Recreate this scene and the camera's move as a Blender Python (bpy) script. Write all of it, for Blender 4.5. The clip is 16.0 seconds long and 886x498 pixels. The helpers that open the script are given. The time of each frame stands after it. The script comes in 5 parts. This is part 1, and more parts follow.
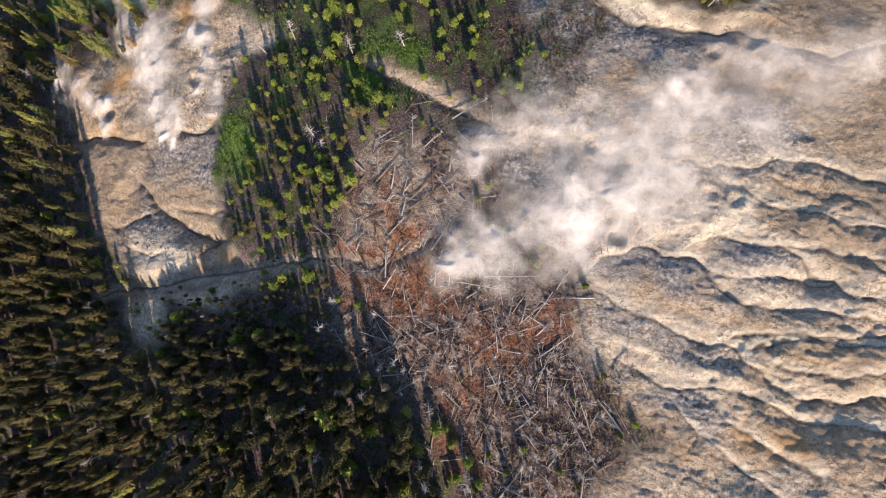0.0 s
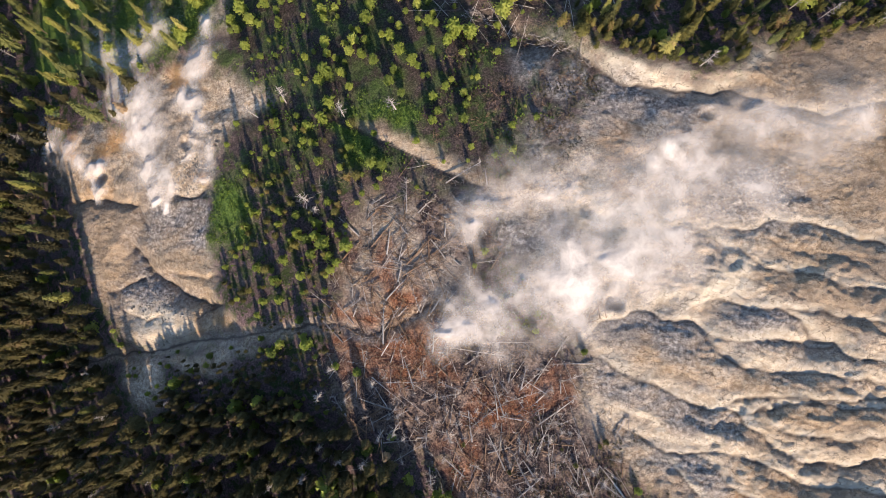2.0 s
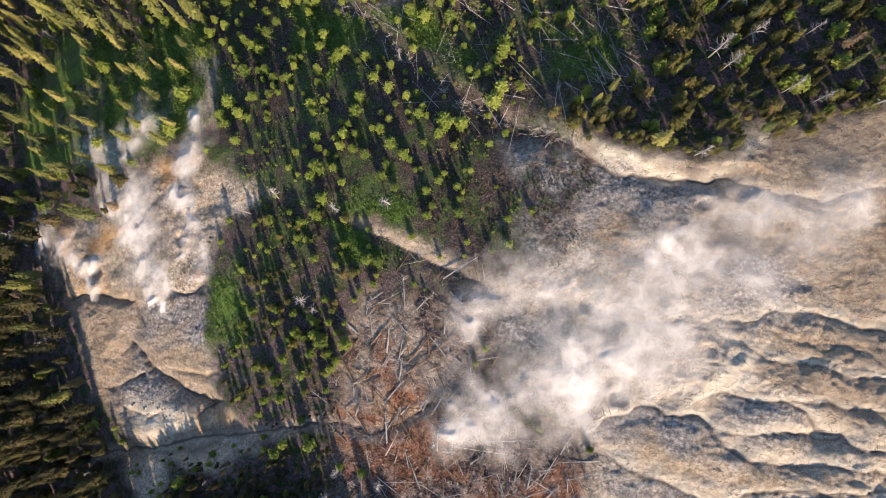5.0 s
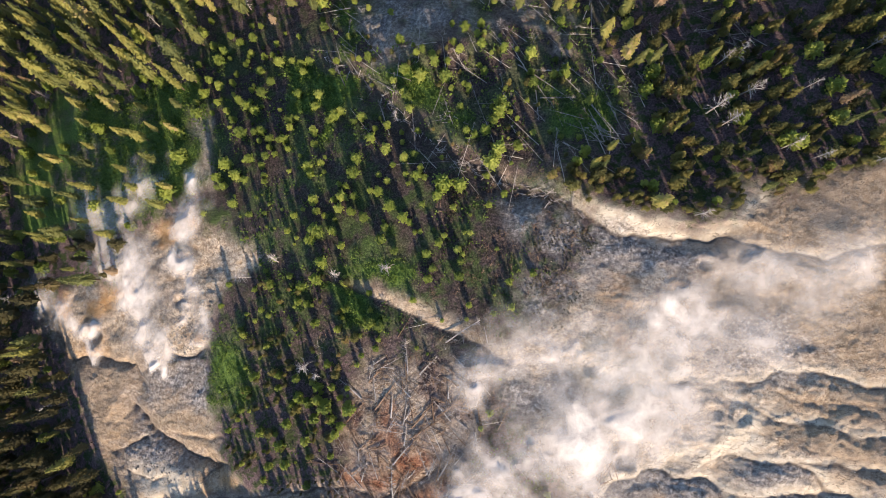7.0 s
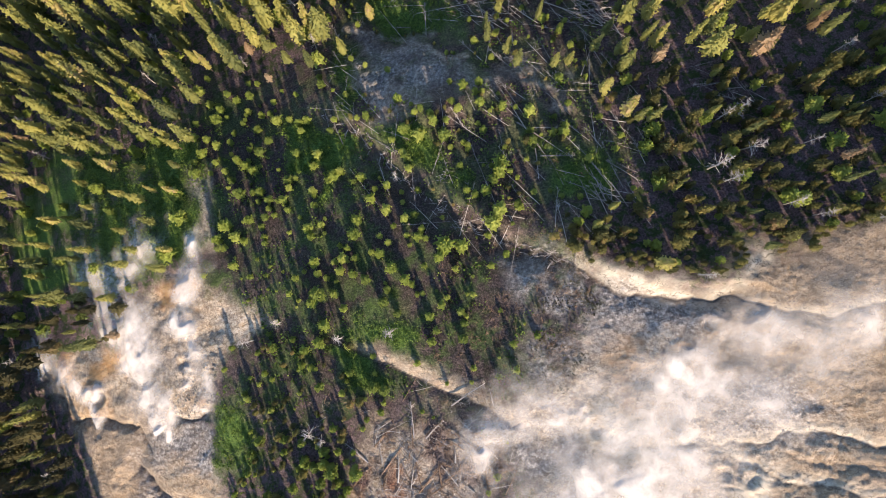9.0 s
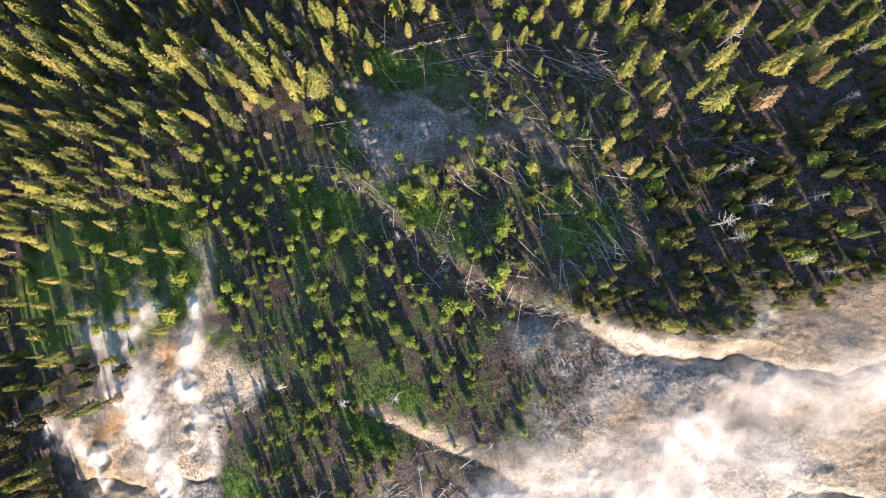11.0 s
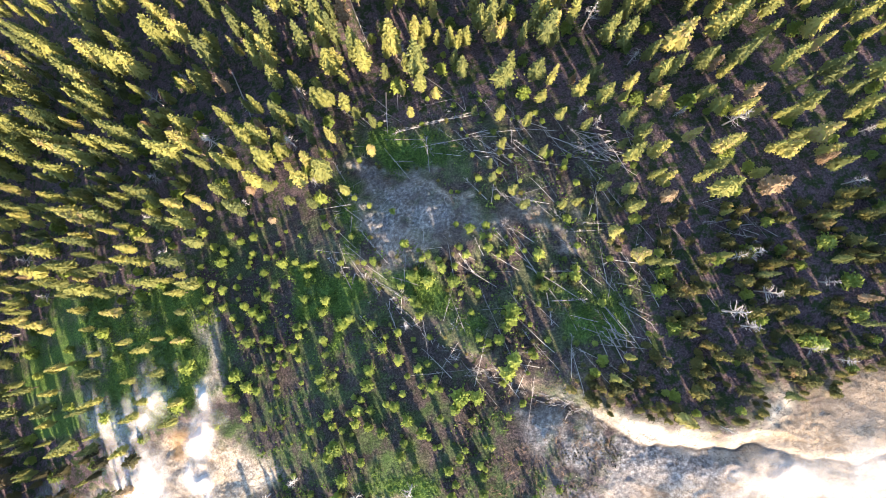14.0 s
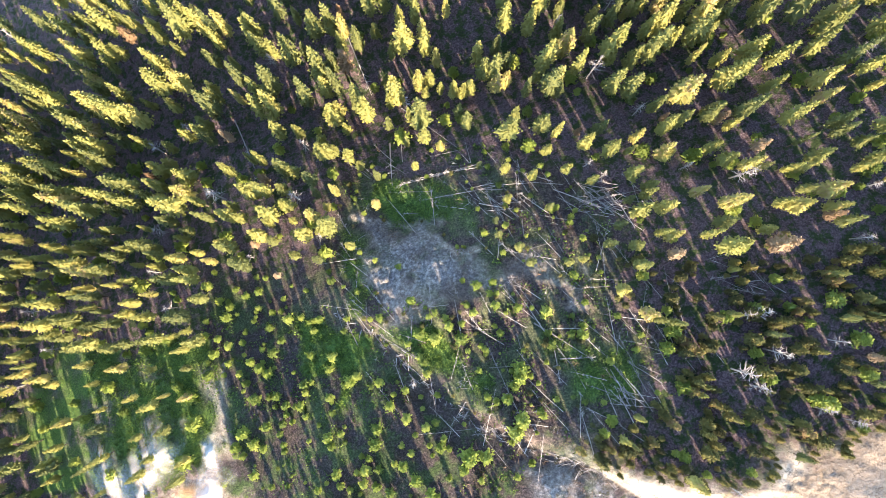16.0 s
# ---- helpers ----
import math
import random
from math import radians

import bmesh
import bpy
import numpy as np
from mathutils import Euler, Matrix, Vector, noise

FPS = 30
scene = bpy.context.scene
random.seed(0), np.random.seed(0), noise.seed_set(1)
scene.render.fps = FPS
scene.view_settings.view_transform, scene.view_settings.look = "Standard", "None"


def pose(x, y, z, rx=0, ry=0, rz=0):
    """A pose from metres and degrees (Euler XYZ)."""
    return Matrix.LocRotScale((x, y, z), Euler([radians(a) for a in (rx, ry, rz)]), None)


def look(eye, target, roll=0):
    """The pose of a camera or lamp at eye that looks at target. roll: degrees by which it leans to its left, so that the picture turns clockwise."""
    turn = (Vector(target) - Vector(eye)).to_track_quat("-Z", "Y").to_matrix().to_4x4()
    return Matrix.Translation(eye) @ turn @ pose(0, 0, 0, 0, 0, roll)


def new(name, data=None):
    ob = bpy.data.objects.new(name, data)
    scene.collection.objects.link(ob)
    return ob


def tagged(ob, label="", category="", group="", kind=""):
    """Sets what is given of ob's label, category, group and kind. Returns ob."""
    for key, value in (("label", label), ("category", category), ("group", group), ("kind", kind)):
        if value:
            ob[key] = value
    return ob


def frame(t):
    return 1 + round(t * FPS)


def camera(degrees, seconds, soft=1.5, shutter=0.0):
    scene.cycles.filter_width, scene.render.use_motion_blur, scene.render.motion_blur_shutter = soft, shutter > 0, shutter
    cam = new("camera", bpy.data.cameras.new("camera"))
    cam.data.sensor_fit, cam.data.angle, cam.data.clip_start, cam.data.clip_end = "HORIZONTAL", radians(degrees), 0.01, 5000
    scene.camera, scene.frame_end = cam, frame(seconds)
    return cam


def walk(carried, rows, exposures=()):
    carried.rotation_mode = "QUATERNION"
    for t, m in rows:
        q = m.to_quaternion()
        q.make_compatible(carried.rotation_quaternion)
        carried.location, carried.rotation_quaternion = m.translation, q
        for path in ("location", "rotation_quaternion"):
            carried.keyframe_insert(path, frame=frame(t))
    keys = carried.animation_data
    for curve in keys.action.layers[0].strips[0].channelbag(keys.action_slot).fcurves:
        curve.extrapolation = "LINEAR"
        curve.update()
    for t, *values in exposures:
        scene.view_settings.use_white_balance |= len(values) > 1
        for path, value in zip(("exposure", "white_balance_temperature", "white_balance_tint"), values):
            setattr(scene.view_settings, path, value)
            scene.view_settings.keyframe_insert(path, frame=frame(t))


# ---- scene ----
cam = camera(63.0, 16.0, 0.5)
PATH = [
    (0.0, 0.00, 0.00, 0.00),
    (1.0, 0.30, 6.06, -0.78),
    (2.0, 0.60, 12.08, -1.56),
    (3.0, 0.90, 18.07, -2.36),
    (4.0, 1.20, 24.01, -3.16),
    (5.0, 1.50, 29.91, -3.95),
    (6.0, 1.80, 35.77, -4.73),
    (7.0, 2.10, 41.60, -5.48),
    (8.0, 2.41, 47.38, -6.22),
    (9.0, 2.71, 53.12, -6.92),
    (10.0, 3.01, 58.83, -7.58),
    (11.0, 3.32, 64.49, -8.19),
    (12.0, 3.62, 70.12, -8.76),
    (13.0, 3.93, 75.70, -9.26),
    (14.0, 4.24, 81.25, -9.70),
    (15.0, 4.54, 86.76, -10.06),
    (16.0, 4.85, 92.22, -10.35),
]
walk(cam, [(t, pose(x, y, 137.0, 3.25, -0.69, turn)) for t, x, y, turn in PATH],
     [(0.0, 1.05, 6800, 11.5), (6.0, 1.1, 6750, 10.5), (9.0, 1.35, 6750, 10), (12.0, 1.85, 6750, 9), (14.0, 2.3, 6700, 8.5), (16.0, 2.65, 6700, 8.5)])

# ---- light ----
world = bpy.data.worlds.new("sky")
scene.world = world
world.use_nodes = True
SUN_EL = 28.0
SUN_AZ = (0.22, -0.975)
sky = world.node_tree.nodes.new("ShaderNodeTexSky")
sky.sky_type = "NISHITA"
sky.sun_disc = False
sky.sun_elevation = radians(SUN_EL)
sky.sun_rotation = math.atan2(SUN_AZ[0], SUN_AZ[1])
sky.altitude = 2000.0
bg = world.node_tree.nodes["Background"]
bg.inputs["Strength"].default_value = 0.15
world.node_tree.links.new(sky.outputs[0], bg.inputs["Color"])
sun = new("sun", bpy.data.lights.new("sun", "SUN"))
sun.data.energy = 5.0
sun.data.angle = radians(0.6)
sun.data.color = (1.0, 0.80, 0.62)
sun.matrix_world = look((SUN_AZ[0] * 100, SUN_AZ[1] * 100, 100 * math.tan(radians(SUN_EL))), (0, 0, 0))


# ---- numbers without a pattern ----
def lattice(ix, iy, seed):
    n = (ix.astype(np.int64) * 374761393 + iy.astype(np.int64) * 668265263 + seed * 974634777) & 0xFFFFFFFF
    n = ((n ^ (n >> 13)) * 1274126177) & 0xFFFFFFFF
    n = ((n ^ (n >> 16)) * 2246822519) & 0xFFFFFFFF
    return ((n ^ (n >> 15)) & 0xFFFF) / 65535.0


def grain(x, y, size, seed=0):
    """Smooth noise from -1 to 1 with lumps of that size in metres."""
    x, y = np.asarray(x, float) / size, np.asarray(y, float) / size
    ix, iy = np.floor(x), np.floor(y)
    fx, fy = x - ix, y - iy
    fx, fy = fx * fx * (3 - 2 * fx), fy * fy * (3 - 2 * fy)
    a, b = lattice(ix, iy, seed), lattice(ix + 1, iy, seed)
    c, d = lattice(ix, iy + 1, seed), lattice(ix + 1, iy + 1, seed)
    return ((a * (1 - fx) + b * fx) * (1 - fy) + (c * (1 - fx) + d * fx) * fy) * 2 - 1


def fbm(x, y, size, octaves=4, seed=0):
    total, amp = 0.0, 1.0
    for k in range(octaves):
        total = total + amp * grain(x + 17.3 * k, y - 9.1 * k, size / 2 ** k, seed + k)
        amp *= 0.5
    return total


def billow(x, y, size, octaves=5, seed=0):
    """Rounded backs between sharp creases."""
    total, amp = 0.0, 1.0
    for k in range(octaves):
        total = total + amp * np.abs(grain(x + 13.7 * k, y + 5.3 * k, size / 1.9 ** k, seed + k))
        amp *= 0.58
    return total


def away(x, y, line):
    """Distance to a polyline, the share of its length at the nearest point, and the side (positive: left of its way)."""
    best, share, side = np.full(np.shape(x), 1e9), np.zeros(np.shape(x)), np.ones(np.shape(x))
    for k in range(len(line) - 1):
        (ax, ay), (bx, by) = line[k][:2], line[k + 1][:2]
        dx, dy = bx - ax, by - ay
        s = np.clip(((x - ax) * dx + (y - ay) * dy) / (dx * dx + dy * dy + 1e-9), 0, 1)
        d = np.hypot(x - ax - s * dx, y - ay - s * dy)
        near = d < best
        best = np.where(near, d, best)
        share = np.where(near, (k + s) / (len(line) - 1), share)
        side = np.where(near, np.sign(dx * (y - ay) - dy * (x - ax)), side)
    return best, share, side


def inside(x, y, ring, soft=1.5, rough=2.0, seed=5):
    """1 inside a ring of corners, 0 outside, with a frayed edge."""
    xw, yw = x + rough * fbm(x, y, 6.0, 3, seed), y + rough * fbm(x, y, 6.0, 3, seed + 40)
    d, _, _ = away(xw, yw, ring + ring[:1])
    odd = np.zeros(np.shape(x), bool)
    for (ax, ay), (bx, by) in zip(ring, ring[1:] + ring[:1]):
        cross = (ay > yw) != (by > yw)
        odd ^= cross & (xw < (bx - ax) * (yw - ay) / (by - ay + 1e-12) + ax)
    return np.clip(0.5 + np.where(odd, d, -d) / (2 * soft), 0, 1)


# ---- the lie of the land ----
PIT_NORTH = [(-89.6, 45.6), (-77.3, 49.7), (-64.3, 49.7), (-60.1, 58.3), (-52.9, 63.4), (-45.5, 63.6), (-40.7, 58.3), (-30.6, 52.5),
    (-39.5, 48.4), (-42.8, 38.0), (-44.6, 32.5), (-53.9, 31.8), (-75.9, 30.4), (-83.3, 38.2)]
PIT_SOUTH = [(-88.8, 41.6), (-81.6, 35.5), (-78.1, 30.7), (-75.6, 18.0), (-70.9, 7.9), (-66.4, 2.3), (-55.4, 2.6), (-39.5, 4.9),
    (-42.1, 10.7), (-42.8, 21.0), (-46.0, 30.5), (-55.7, 34.9), (-78.3, 37.8)]
PALE_PATCH = [(-67.9, -0.2), (-55.4, 1.0), (-56.7, -6.7), (-60.0, -11.0), (-63.8, -12.0), (-66.6, -5.7)]
SHADE_BANK = [(-55.4, 1.0), (-37.0, 3.2), (-37.0, -0.1), (-42.1, -3.0), (-51.3, -2.5)]
BADLAND_SOUTH = [(9.5, 31.0), (13.4, 18.8), (19.3, 9.4), (23.1, 3.4), (26.9, -0.6), (24.9, -5.6), (26.8, -12.4), (31.4, -18.2),
    (36.8, -26.6), (28.6, -30.9), (21.0, -41.3), (50.0, -45.7), (87.0, -43.0), (93.9, 39.5), (23.8, 42.6)]
BADLAND_NORTH = [(11.7, 28.4), (14.7, 37.2), (21.2, 40.6), (19.2, 49.0), (16.3, 57.8), (23.4, 57.9), (28.6, 58.3), (32.1, 55.3),
    (38.0, 55.1), (46.1, 51.0), (54.4, 49.0), (58.4, 55.6), (61.2, 55.3), (62.3, 51.1), (70.2, 53.2), (75.4, 55.5),
    (87.9, 61.1), (105.5, 62.1), (93.2, 15.0), (22.6, 20.7)]
FELLED = [(-13.9, 32.3), (5.4, 31.2), (9.4, 22.0), (2.2, 6.6), (23.1, 3.4), (27.7, -8.5), (33.2, -26.8), (23.9, -38.1),
    (6.3, -39.5), (-0.9, -21.4), (-13.7, -13.5), (-18.2, -5.0), (-16.0, 4.7), (-19.4, 12.3), (-13.9, 24.0)]
YOUNG = [(-47.0, 74.7), (-44.0, 85.5), (-42.5, 103.9), (-30.5, 102.6), (-12.6, 87.3), (-2.3, 73.6), (12.4, 60.4), (12.2, 49.8),
    (4.7, 38.2), (-6.6, 30.9), (-13.4, 27.2), (-16.5, 19.0), (-17.6, 8.6), (-40.8, 8.9), (-39.9, 28.8), (-35.0, 41.8),
    (-38.8, 56.9)]
CLEARING = [(-12.4, 117.9), (16.3, 115.3), (34.8, 111.2), (41.4, 94.7), (37.0, 85.7), (41.9, 76.4), (36.6, 67.2), (23.2, 61.3),
    (11.7, 64.9), (0.7, 74.8), (-12.9, 87.9), (-32.9, 93.6), (-30.9, 100.4), (-12.6, 106.6)]
SCARP = [(-7.5, 108.6), (4.0, 105.6), (9.8, 99.7), (16.1, 97.3), (23.0, 93.7), (29.5, 89.2), (35.4, 87.6), (32.8, 85.4),
    (18.9, 90.1), (11.8, 92.5), (6.0, 91.3), (-3.2, 90.7), (-8.1, 96.2)]
GRASS = [
    [(-16.5, 52.5), (-5.3, 52.0), (-1.0, 45.3), (-3.1, 42.7), (-13.0, 45.2)],
    [(-44.4, 35.7), (-38.1, 35.7), (-36.6, 23.0), (-44.1, 23.4)],
    [(-80.5, 95.1), (-44.0, 87.8), (-43.4, 70.0), (-56.3, 63.4), (-86.9, 61.8), (-95.6, 77.6)],
    [(-6.3, 116.5), (12.4, 113.6), (16.3, 104.2), (-0.5, 107.1), (-7.2, 110.4)],
    [(24.1, 79.5), (36.3, 78.4), (36.8, 68.2), (30.1, 65.2), (23.1, 70.3)],
    [(-4.7, 88.7), (2.6, 85.3), (12.0, 72.1), (8.6, 70.5), (1.5, 79.0)],
    [(-21.0, 44.5), (-13.0, 41.5), (-8.0, 37.0), (-16.0, 38.5)],
    [(-12.4, 105.8), (-9.6, 105.2), (-7.7, 93.0), (-9.9, 92.2)],
    [(-22.4, 89.7), (-8.7, 84.9), (-8.1, 80.2), (-14.2, 77.8), (-22.3, 79.1)],
    [(-18.2, 83.6), (-15.3, 83.1), (-14.2, 73.3), (-16.5, 73.1)],
]
SCARP_RIM = [(-9.6, 110.4), (-5.2, 108.4), (0.6, 106.9), (3.8, 105.2), (7.8, 101.1), (10.7, 98.5), (14.7, 98.5)]
FOOTWAY = [(-45.8, 84.8), (-41.6, 84.1), (-41.2, 73.9), (-41.5, 67.0), (-44.7, 67.5), (-45.0, 75.7)]
RUBBLE_GROUND = [[(-54.4, 44.5), (-43.2, 43.7), (-42.3, 35.7), (-48.4, 32.4), (-54.1, 33.3)],
    [(53.3, 28.9), (61.6, 29.3), (63.5, 24.3), (53.9, 24.2)], [(43.5, 28.0), (51.4, 28.3), (52.0, 22.5), (44.2, 23.7)],
    [(-64.0, 12.0), (-54.0, 13.0), (-53.0, 6.5), (-63.0, 7.0)]]
CREEK_NORTH = [(-17.1, 91.9), (-8.1, 85.3), (-3.0, 78.4), (1.9, 71.8), (7.8, 66.5), (13.7, 62.4), (20.4, 58.3), (27.1, 55.4),
    (30.6, 51.8), (36.0, 48.6), (45.2, 45.7), (53.8, 45.7), (62.5, 42.2), (69.5, 40.4), (78.7, 42.3)]
GULLY_MID = [(-23.3, 47.2), (-17.5, 45.6), (-13.0, 42.9), (-7.4, 40.2), (-0.9, 36.4), (4.3, 33.4), (9.5, 30.7), (13.5, 27.6)]
CREEK_SOUTH = [(-78.5, -2.1), (-70.3, -0.2), (-61.2, 0.2), (-51.3, 2.5), (-42.1, 3.6), (-35.8, 3.8), (-22.7, 6.2), (-16.0, 5.5),
    (-11.5, 3.8), (-5.1, 6.7), (0.1, 9.2)]
PIT_LEDGES = [
    ([(-66.3, 26.0), (-63.3, 22.4), (-61.4, 19.6), (-57.5, 16.5), (-52.6, 12.7), (-45.9, 9.6), (-41.4, 10.1)], 4.0, 8.0),
    ([(-89.8, 43.7), (-85.3, 42.5), (-79.9, 34.1), (-71.8, 33.9), (-62.8, 32.2), (-61.9, 28.7), (-59.0, 26.7)], 1.8, 4.0),
    ([(-56.1, 17.2), (-51.3, 16.5), (-47.3, 16.0), (-40.8, 16.3)], 1.0, 3.0),
    ([(-70.8, 13.4), (-67.7, 13.9), (-64.0, 15.5), (-61.1, 17.0)], 1.2, 4.0),
    ([(-55.7, 34.3), (-51.6, 32.6), (-47.6, 33.0), (-43.8, 35.6)], 1.6, 4.5),
    ([(-49.9, 6.8), (-47.9, 7.9), (-45.3, 9.0), (-42.1, 10.1)], 0.9, 3.0),
    ([(-68.5, 10.3), (-65.5, 8.3), (-61.1, 7.6), (-56.8, 8.7)], 0.9, 3.0),
]
GULLIES = [
    ([(79.0, -25.0), (69.2, -22.5), (63.3, -22.2), (61.1, -22.0), (59.0, -20.7), (55.6, -19.2), (50.4, -17.3), (46.8, -17.1),
    (43.3, -16.9), (39.7, -16.7), (36.9, -15.6), (35.1, -14.2), (32.4, -12.5), (27.7, -10.6), (24.9, -8.5)], 4.0, 8.0),
    ([(79.3, -18.4), (73.4, -18.2), (67.6, -18.9), (62.5, -18.3), (59.1, -16.9), (56.6, -16.1), (54.9, -13.8), (52.3, -12.0),
    (51.0, -10.3), (48.8, -9.2), (46.1, -9.0), (43.4, -8.3), (39.8, -6.4), (37.1, -5.0), (32.5, -3.6), (28.8, -0.6),
    (25.0, 0.9)], 4.0, 8.0),
    ([(76.5, -8.4), (66.4, -8.0), (62.9, -8.1), (59.4, -7.8), (54.2, -8.2), (50.6, -7.9), (49.3, -8.7)], 2.0, 4.5),
    ([(76.5, -9.9), (67.2, -9.4), (63.7, -8.5), (59.4, -8.9), (55.0, -9.3), (51.4, -10.1)], 1.8, 4.5),
    ([(80.0, -7.0), (74.0, -5.7), (71.6, -5.2), (68.3, -4.0), (63.1, -2.9), (59.6, -3.4), (55.2, -2.5), (51.7, -2.5),
    (49.9, -1.6), (48.2, 0.4), (46.0, 4.2), (42.9, 6.0)], 3.6, 7.0),
    ([(66.8, 0.8), (56.3, 1.8), (50.9, 1.3), (47.3, 2.8), (44.7, 5.5), (39.6, 5.7), (38.7, 7.2), (34.5, 7.2), (30.8, 6.1),
    (27.4, 4.3)], 2.8, 6.0),
    ([(80.2, -3.3), (74.2, -2.0), (68.4, -0.6), (66.8, 1.3), (63.4, 2.2), (61.7, 5.1), (58.3, 7.0), (54.7, 7.5), (51.2, 8.5),
    (48.5, 9.2), (43.8, 7.9)], 3.4, 6.5),
    ([(81.1, 8.7), (68.2, 10.7), (64.8, 12.7), (60.4, 13.2), (57.7, 14.3), (54.2, 16.3), (50.6, 17.8), (46.2, 20.9)], 1.5, 5.5),
    ([(81.6, 15.3), (68.0, 20.2), (63.6, 21.5), (59.1, 21.8), (55.4, 20.7), (46.2, 21.1), (37.8, 21.7), (27.3, 22.2)], 1.5, 6.0),
    ([(63.0, -31.0), (58.8, -28.5), (56.3, -27.0), (53.7, -25.9), (52.0, -24.1), (50.3, -22.8), (49.0, -22.2), (47.2, -20.1),
    (45.1, -17.8)], 2.6, 5.0),
    ([(58.7, -35.8), (51.0, -30.2), (50.2, -29.3), (46.7, -26.2), (44.1, -24.4), (41.9, -21.2), (39.7, -17.4)], 1.6, 4.0),
    ([(76.3, -13.4), (71.2, -13.9), (66.1, -14.5), (62.7, -14.1), (59.2, -13.2), (56.7, -11.9)], 1.8, 4.0),
    ([(77.3, 4.1), (68.8, 5.5), (63.6, 6.5), (58.3, 6.8)], 1.6, 4.0),
    ([(83.5, 42.7), (78.7, 42.1), (69.5, 40.4), (62.5, 42.2), (53.8, 45.7), (45.2, 45.7), (36.0, 48.6), (30.6, 51.8),
    (27.1, 55.4), (20.5, 58.5), (16.6, 60.7)], 0.9, 4.0),
    ([(15.5, 26.5), (13.5, 27.6), (9.5, 30.7), (4.3, 33.4), (-0.9, 36.4), (-7.4, 40.2), (-13.0, 42.9), (-17.5, 45.6),
    (-21.0, 46.8)], 2.8, 5.0),
    ([(2.2, 9.7), (-5.1, 6.7), (-11.5, 3.8), (-16.0, 5.5), (-22.7, 6.2), (-35.8, 3.8), (-42.1, 3.6), (-51.3, 2.5),
    (-61.2, 0.2), (-70.3, -0.2), (-76.8, -1.4)], 2.4, 4.0),
    ([(75.6, -27.8), (69.0, -26.3), (63.2, -25.6), (58.9, -25.7), (56.3, -26.7)], 1.6, 4.0),
    ([(77.8, 10.6), (72.8, 13.5), (69.4, 15.5), (65.0, 16.1), (60.6, 17.1), (55.1, 16.3)], 1.1, 4.0),
]
# mud pots and vents: place, radius, depth of the bowl
VENTS = [[(-72.8, 38.4, 2.2, 2.2), (36.8, 33.7, 2.4, 1), (44.8, 37.3, 1.3, 1.4), (28.3, 26.0, 1.8, 1.2), (31.8, 9.3, 1.6, 1.6),
    (47.4, 16.7, 1.2, 0.6), (51.7, 15.3, 1.3, 0.7)],
    [(29.3, 24.5, 1.6, 0.8), (-48.2, 52.2, 1.6, 1.6), (-50.1, 44.2, 1.4, 1.2), (49.3, 41.7, 1.2, 0.7)]]
# grey ground; on scarp, pit slumps and flanks the grey is painted shade
ASH_AND_SHADE = [SCARP, [(15.3, 62.2), (24.0, 57.1), (28.8, 54.5), (34.5, 49.5), (43.5, 46.3), (49.6, 45.3), (45.3, 39.0), (20.9, 41.3),
    (15.5, 49.8)], [(-59.9, 33.4), (-44.4, 34.5), (-42.9, 24.5), (-55.5, 24.1), (-61.2, 29.3)], [(-69.3, 13.9), (-55.4, 15.8), (-52.6, 9.8), (-62.6, 5.3), (-67.8, 7.8)], [(50.2, 8.1), (59.2, 7.0), (58.1, 3.2), (50.9, 2.3)],
    [(32.6, 6.3), (43.8, 5.7), (45.5, 1.3), (37.2, 1.3)], [(-63.6, 23.2), (-60.8, 19.6), (-55.4, 15.2), (-50.6, 11.8), (-55.4, 10.5), (-58.9, 13.5), (-63.2, 15.5), (-64.7, 20.4)], [(39.7, -17.0), (45.9, -17.7), (49.4, -23.3), (44.9, -25.3), (41.4, -21.7)], [(28.8, -1.1), (39.8, -6.9), (50.5, -10.6), (48.7, -13.0), (37.0, -9.3), (30.6, -5.5)], [(45.6, 29.0), (59.7, 31.6), (68.3, 24.3), (51.8, 22.8)], [(3.3, 28.6), (23.4, 25.7), (24.3, 18.5), (11.4, 17.8), (3.3, 22.2)], [(9.9, 56.4), (25.0, 54.6), (27.0, 40.0), (14.7, 37.2), (9.7, 45.9)]]
SCRUBLAND = [[(6.5, 66.9), (16.2, 62.3), (25.6, 57.8), (30.0, 49.2), (24.2, 39.1), (11.9, 36.5), (2.7, 42.5)], [(9.1, 58.7), (27.0, 54.3), (29.2, 41.8), (22.5, 35.5), (12.5, 35.4), (5.1, 42.3)], [(2.2, -25.4), (13.3, -22.8), (19.1, -13.6), (32.3, -17.2), (35.0, -25.8), (28.6, -32.9), (13.3, -37.9), (2.2, -38.9)]]
TAN = [PIT_SOUTH, [(43.7, 61.5), (92.2, 58.7), (87.3, 21.0), (60.9, 22.5), (50.1, 25.8), (43.4, 41.6)], [(-78.2, 33.3), (-62.7, 31.8), (-62.6, 23.3), (-67.0, 15.1), (-73.2, 15.4), (-76.4, 23.0)], [(-55.5, 24.1), (-42.2, 24.4), (-42.1, 10.7), (-49.9, 10.9), (-56.8, 17.0)], [(56.3, 20.7), (78.6, 20.2), (77.3, 3.1), (66.9, 3.2), (55.0, 12.8)], [(36.3, 3.3), (45.5, 1.3), (48.0, -4.4), (39.8, -5.4), (32.5, -2.6)],
    [(52.5, -4.4), (76.6, -7.9), (75.5, -31.4), (62.2, -30.2), (53.0, -17.6)], [(31.4, -18.2), (40.5, -21.7), (42.2, -31.1), (27.6, -34.9), (28.6, -24.1)], [(61.2, 50.2), (71.2, 49.0), (70.4, 40.3), (61.5, 42.3)]]
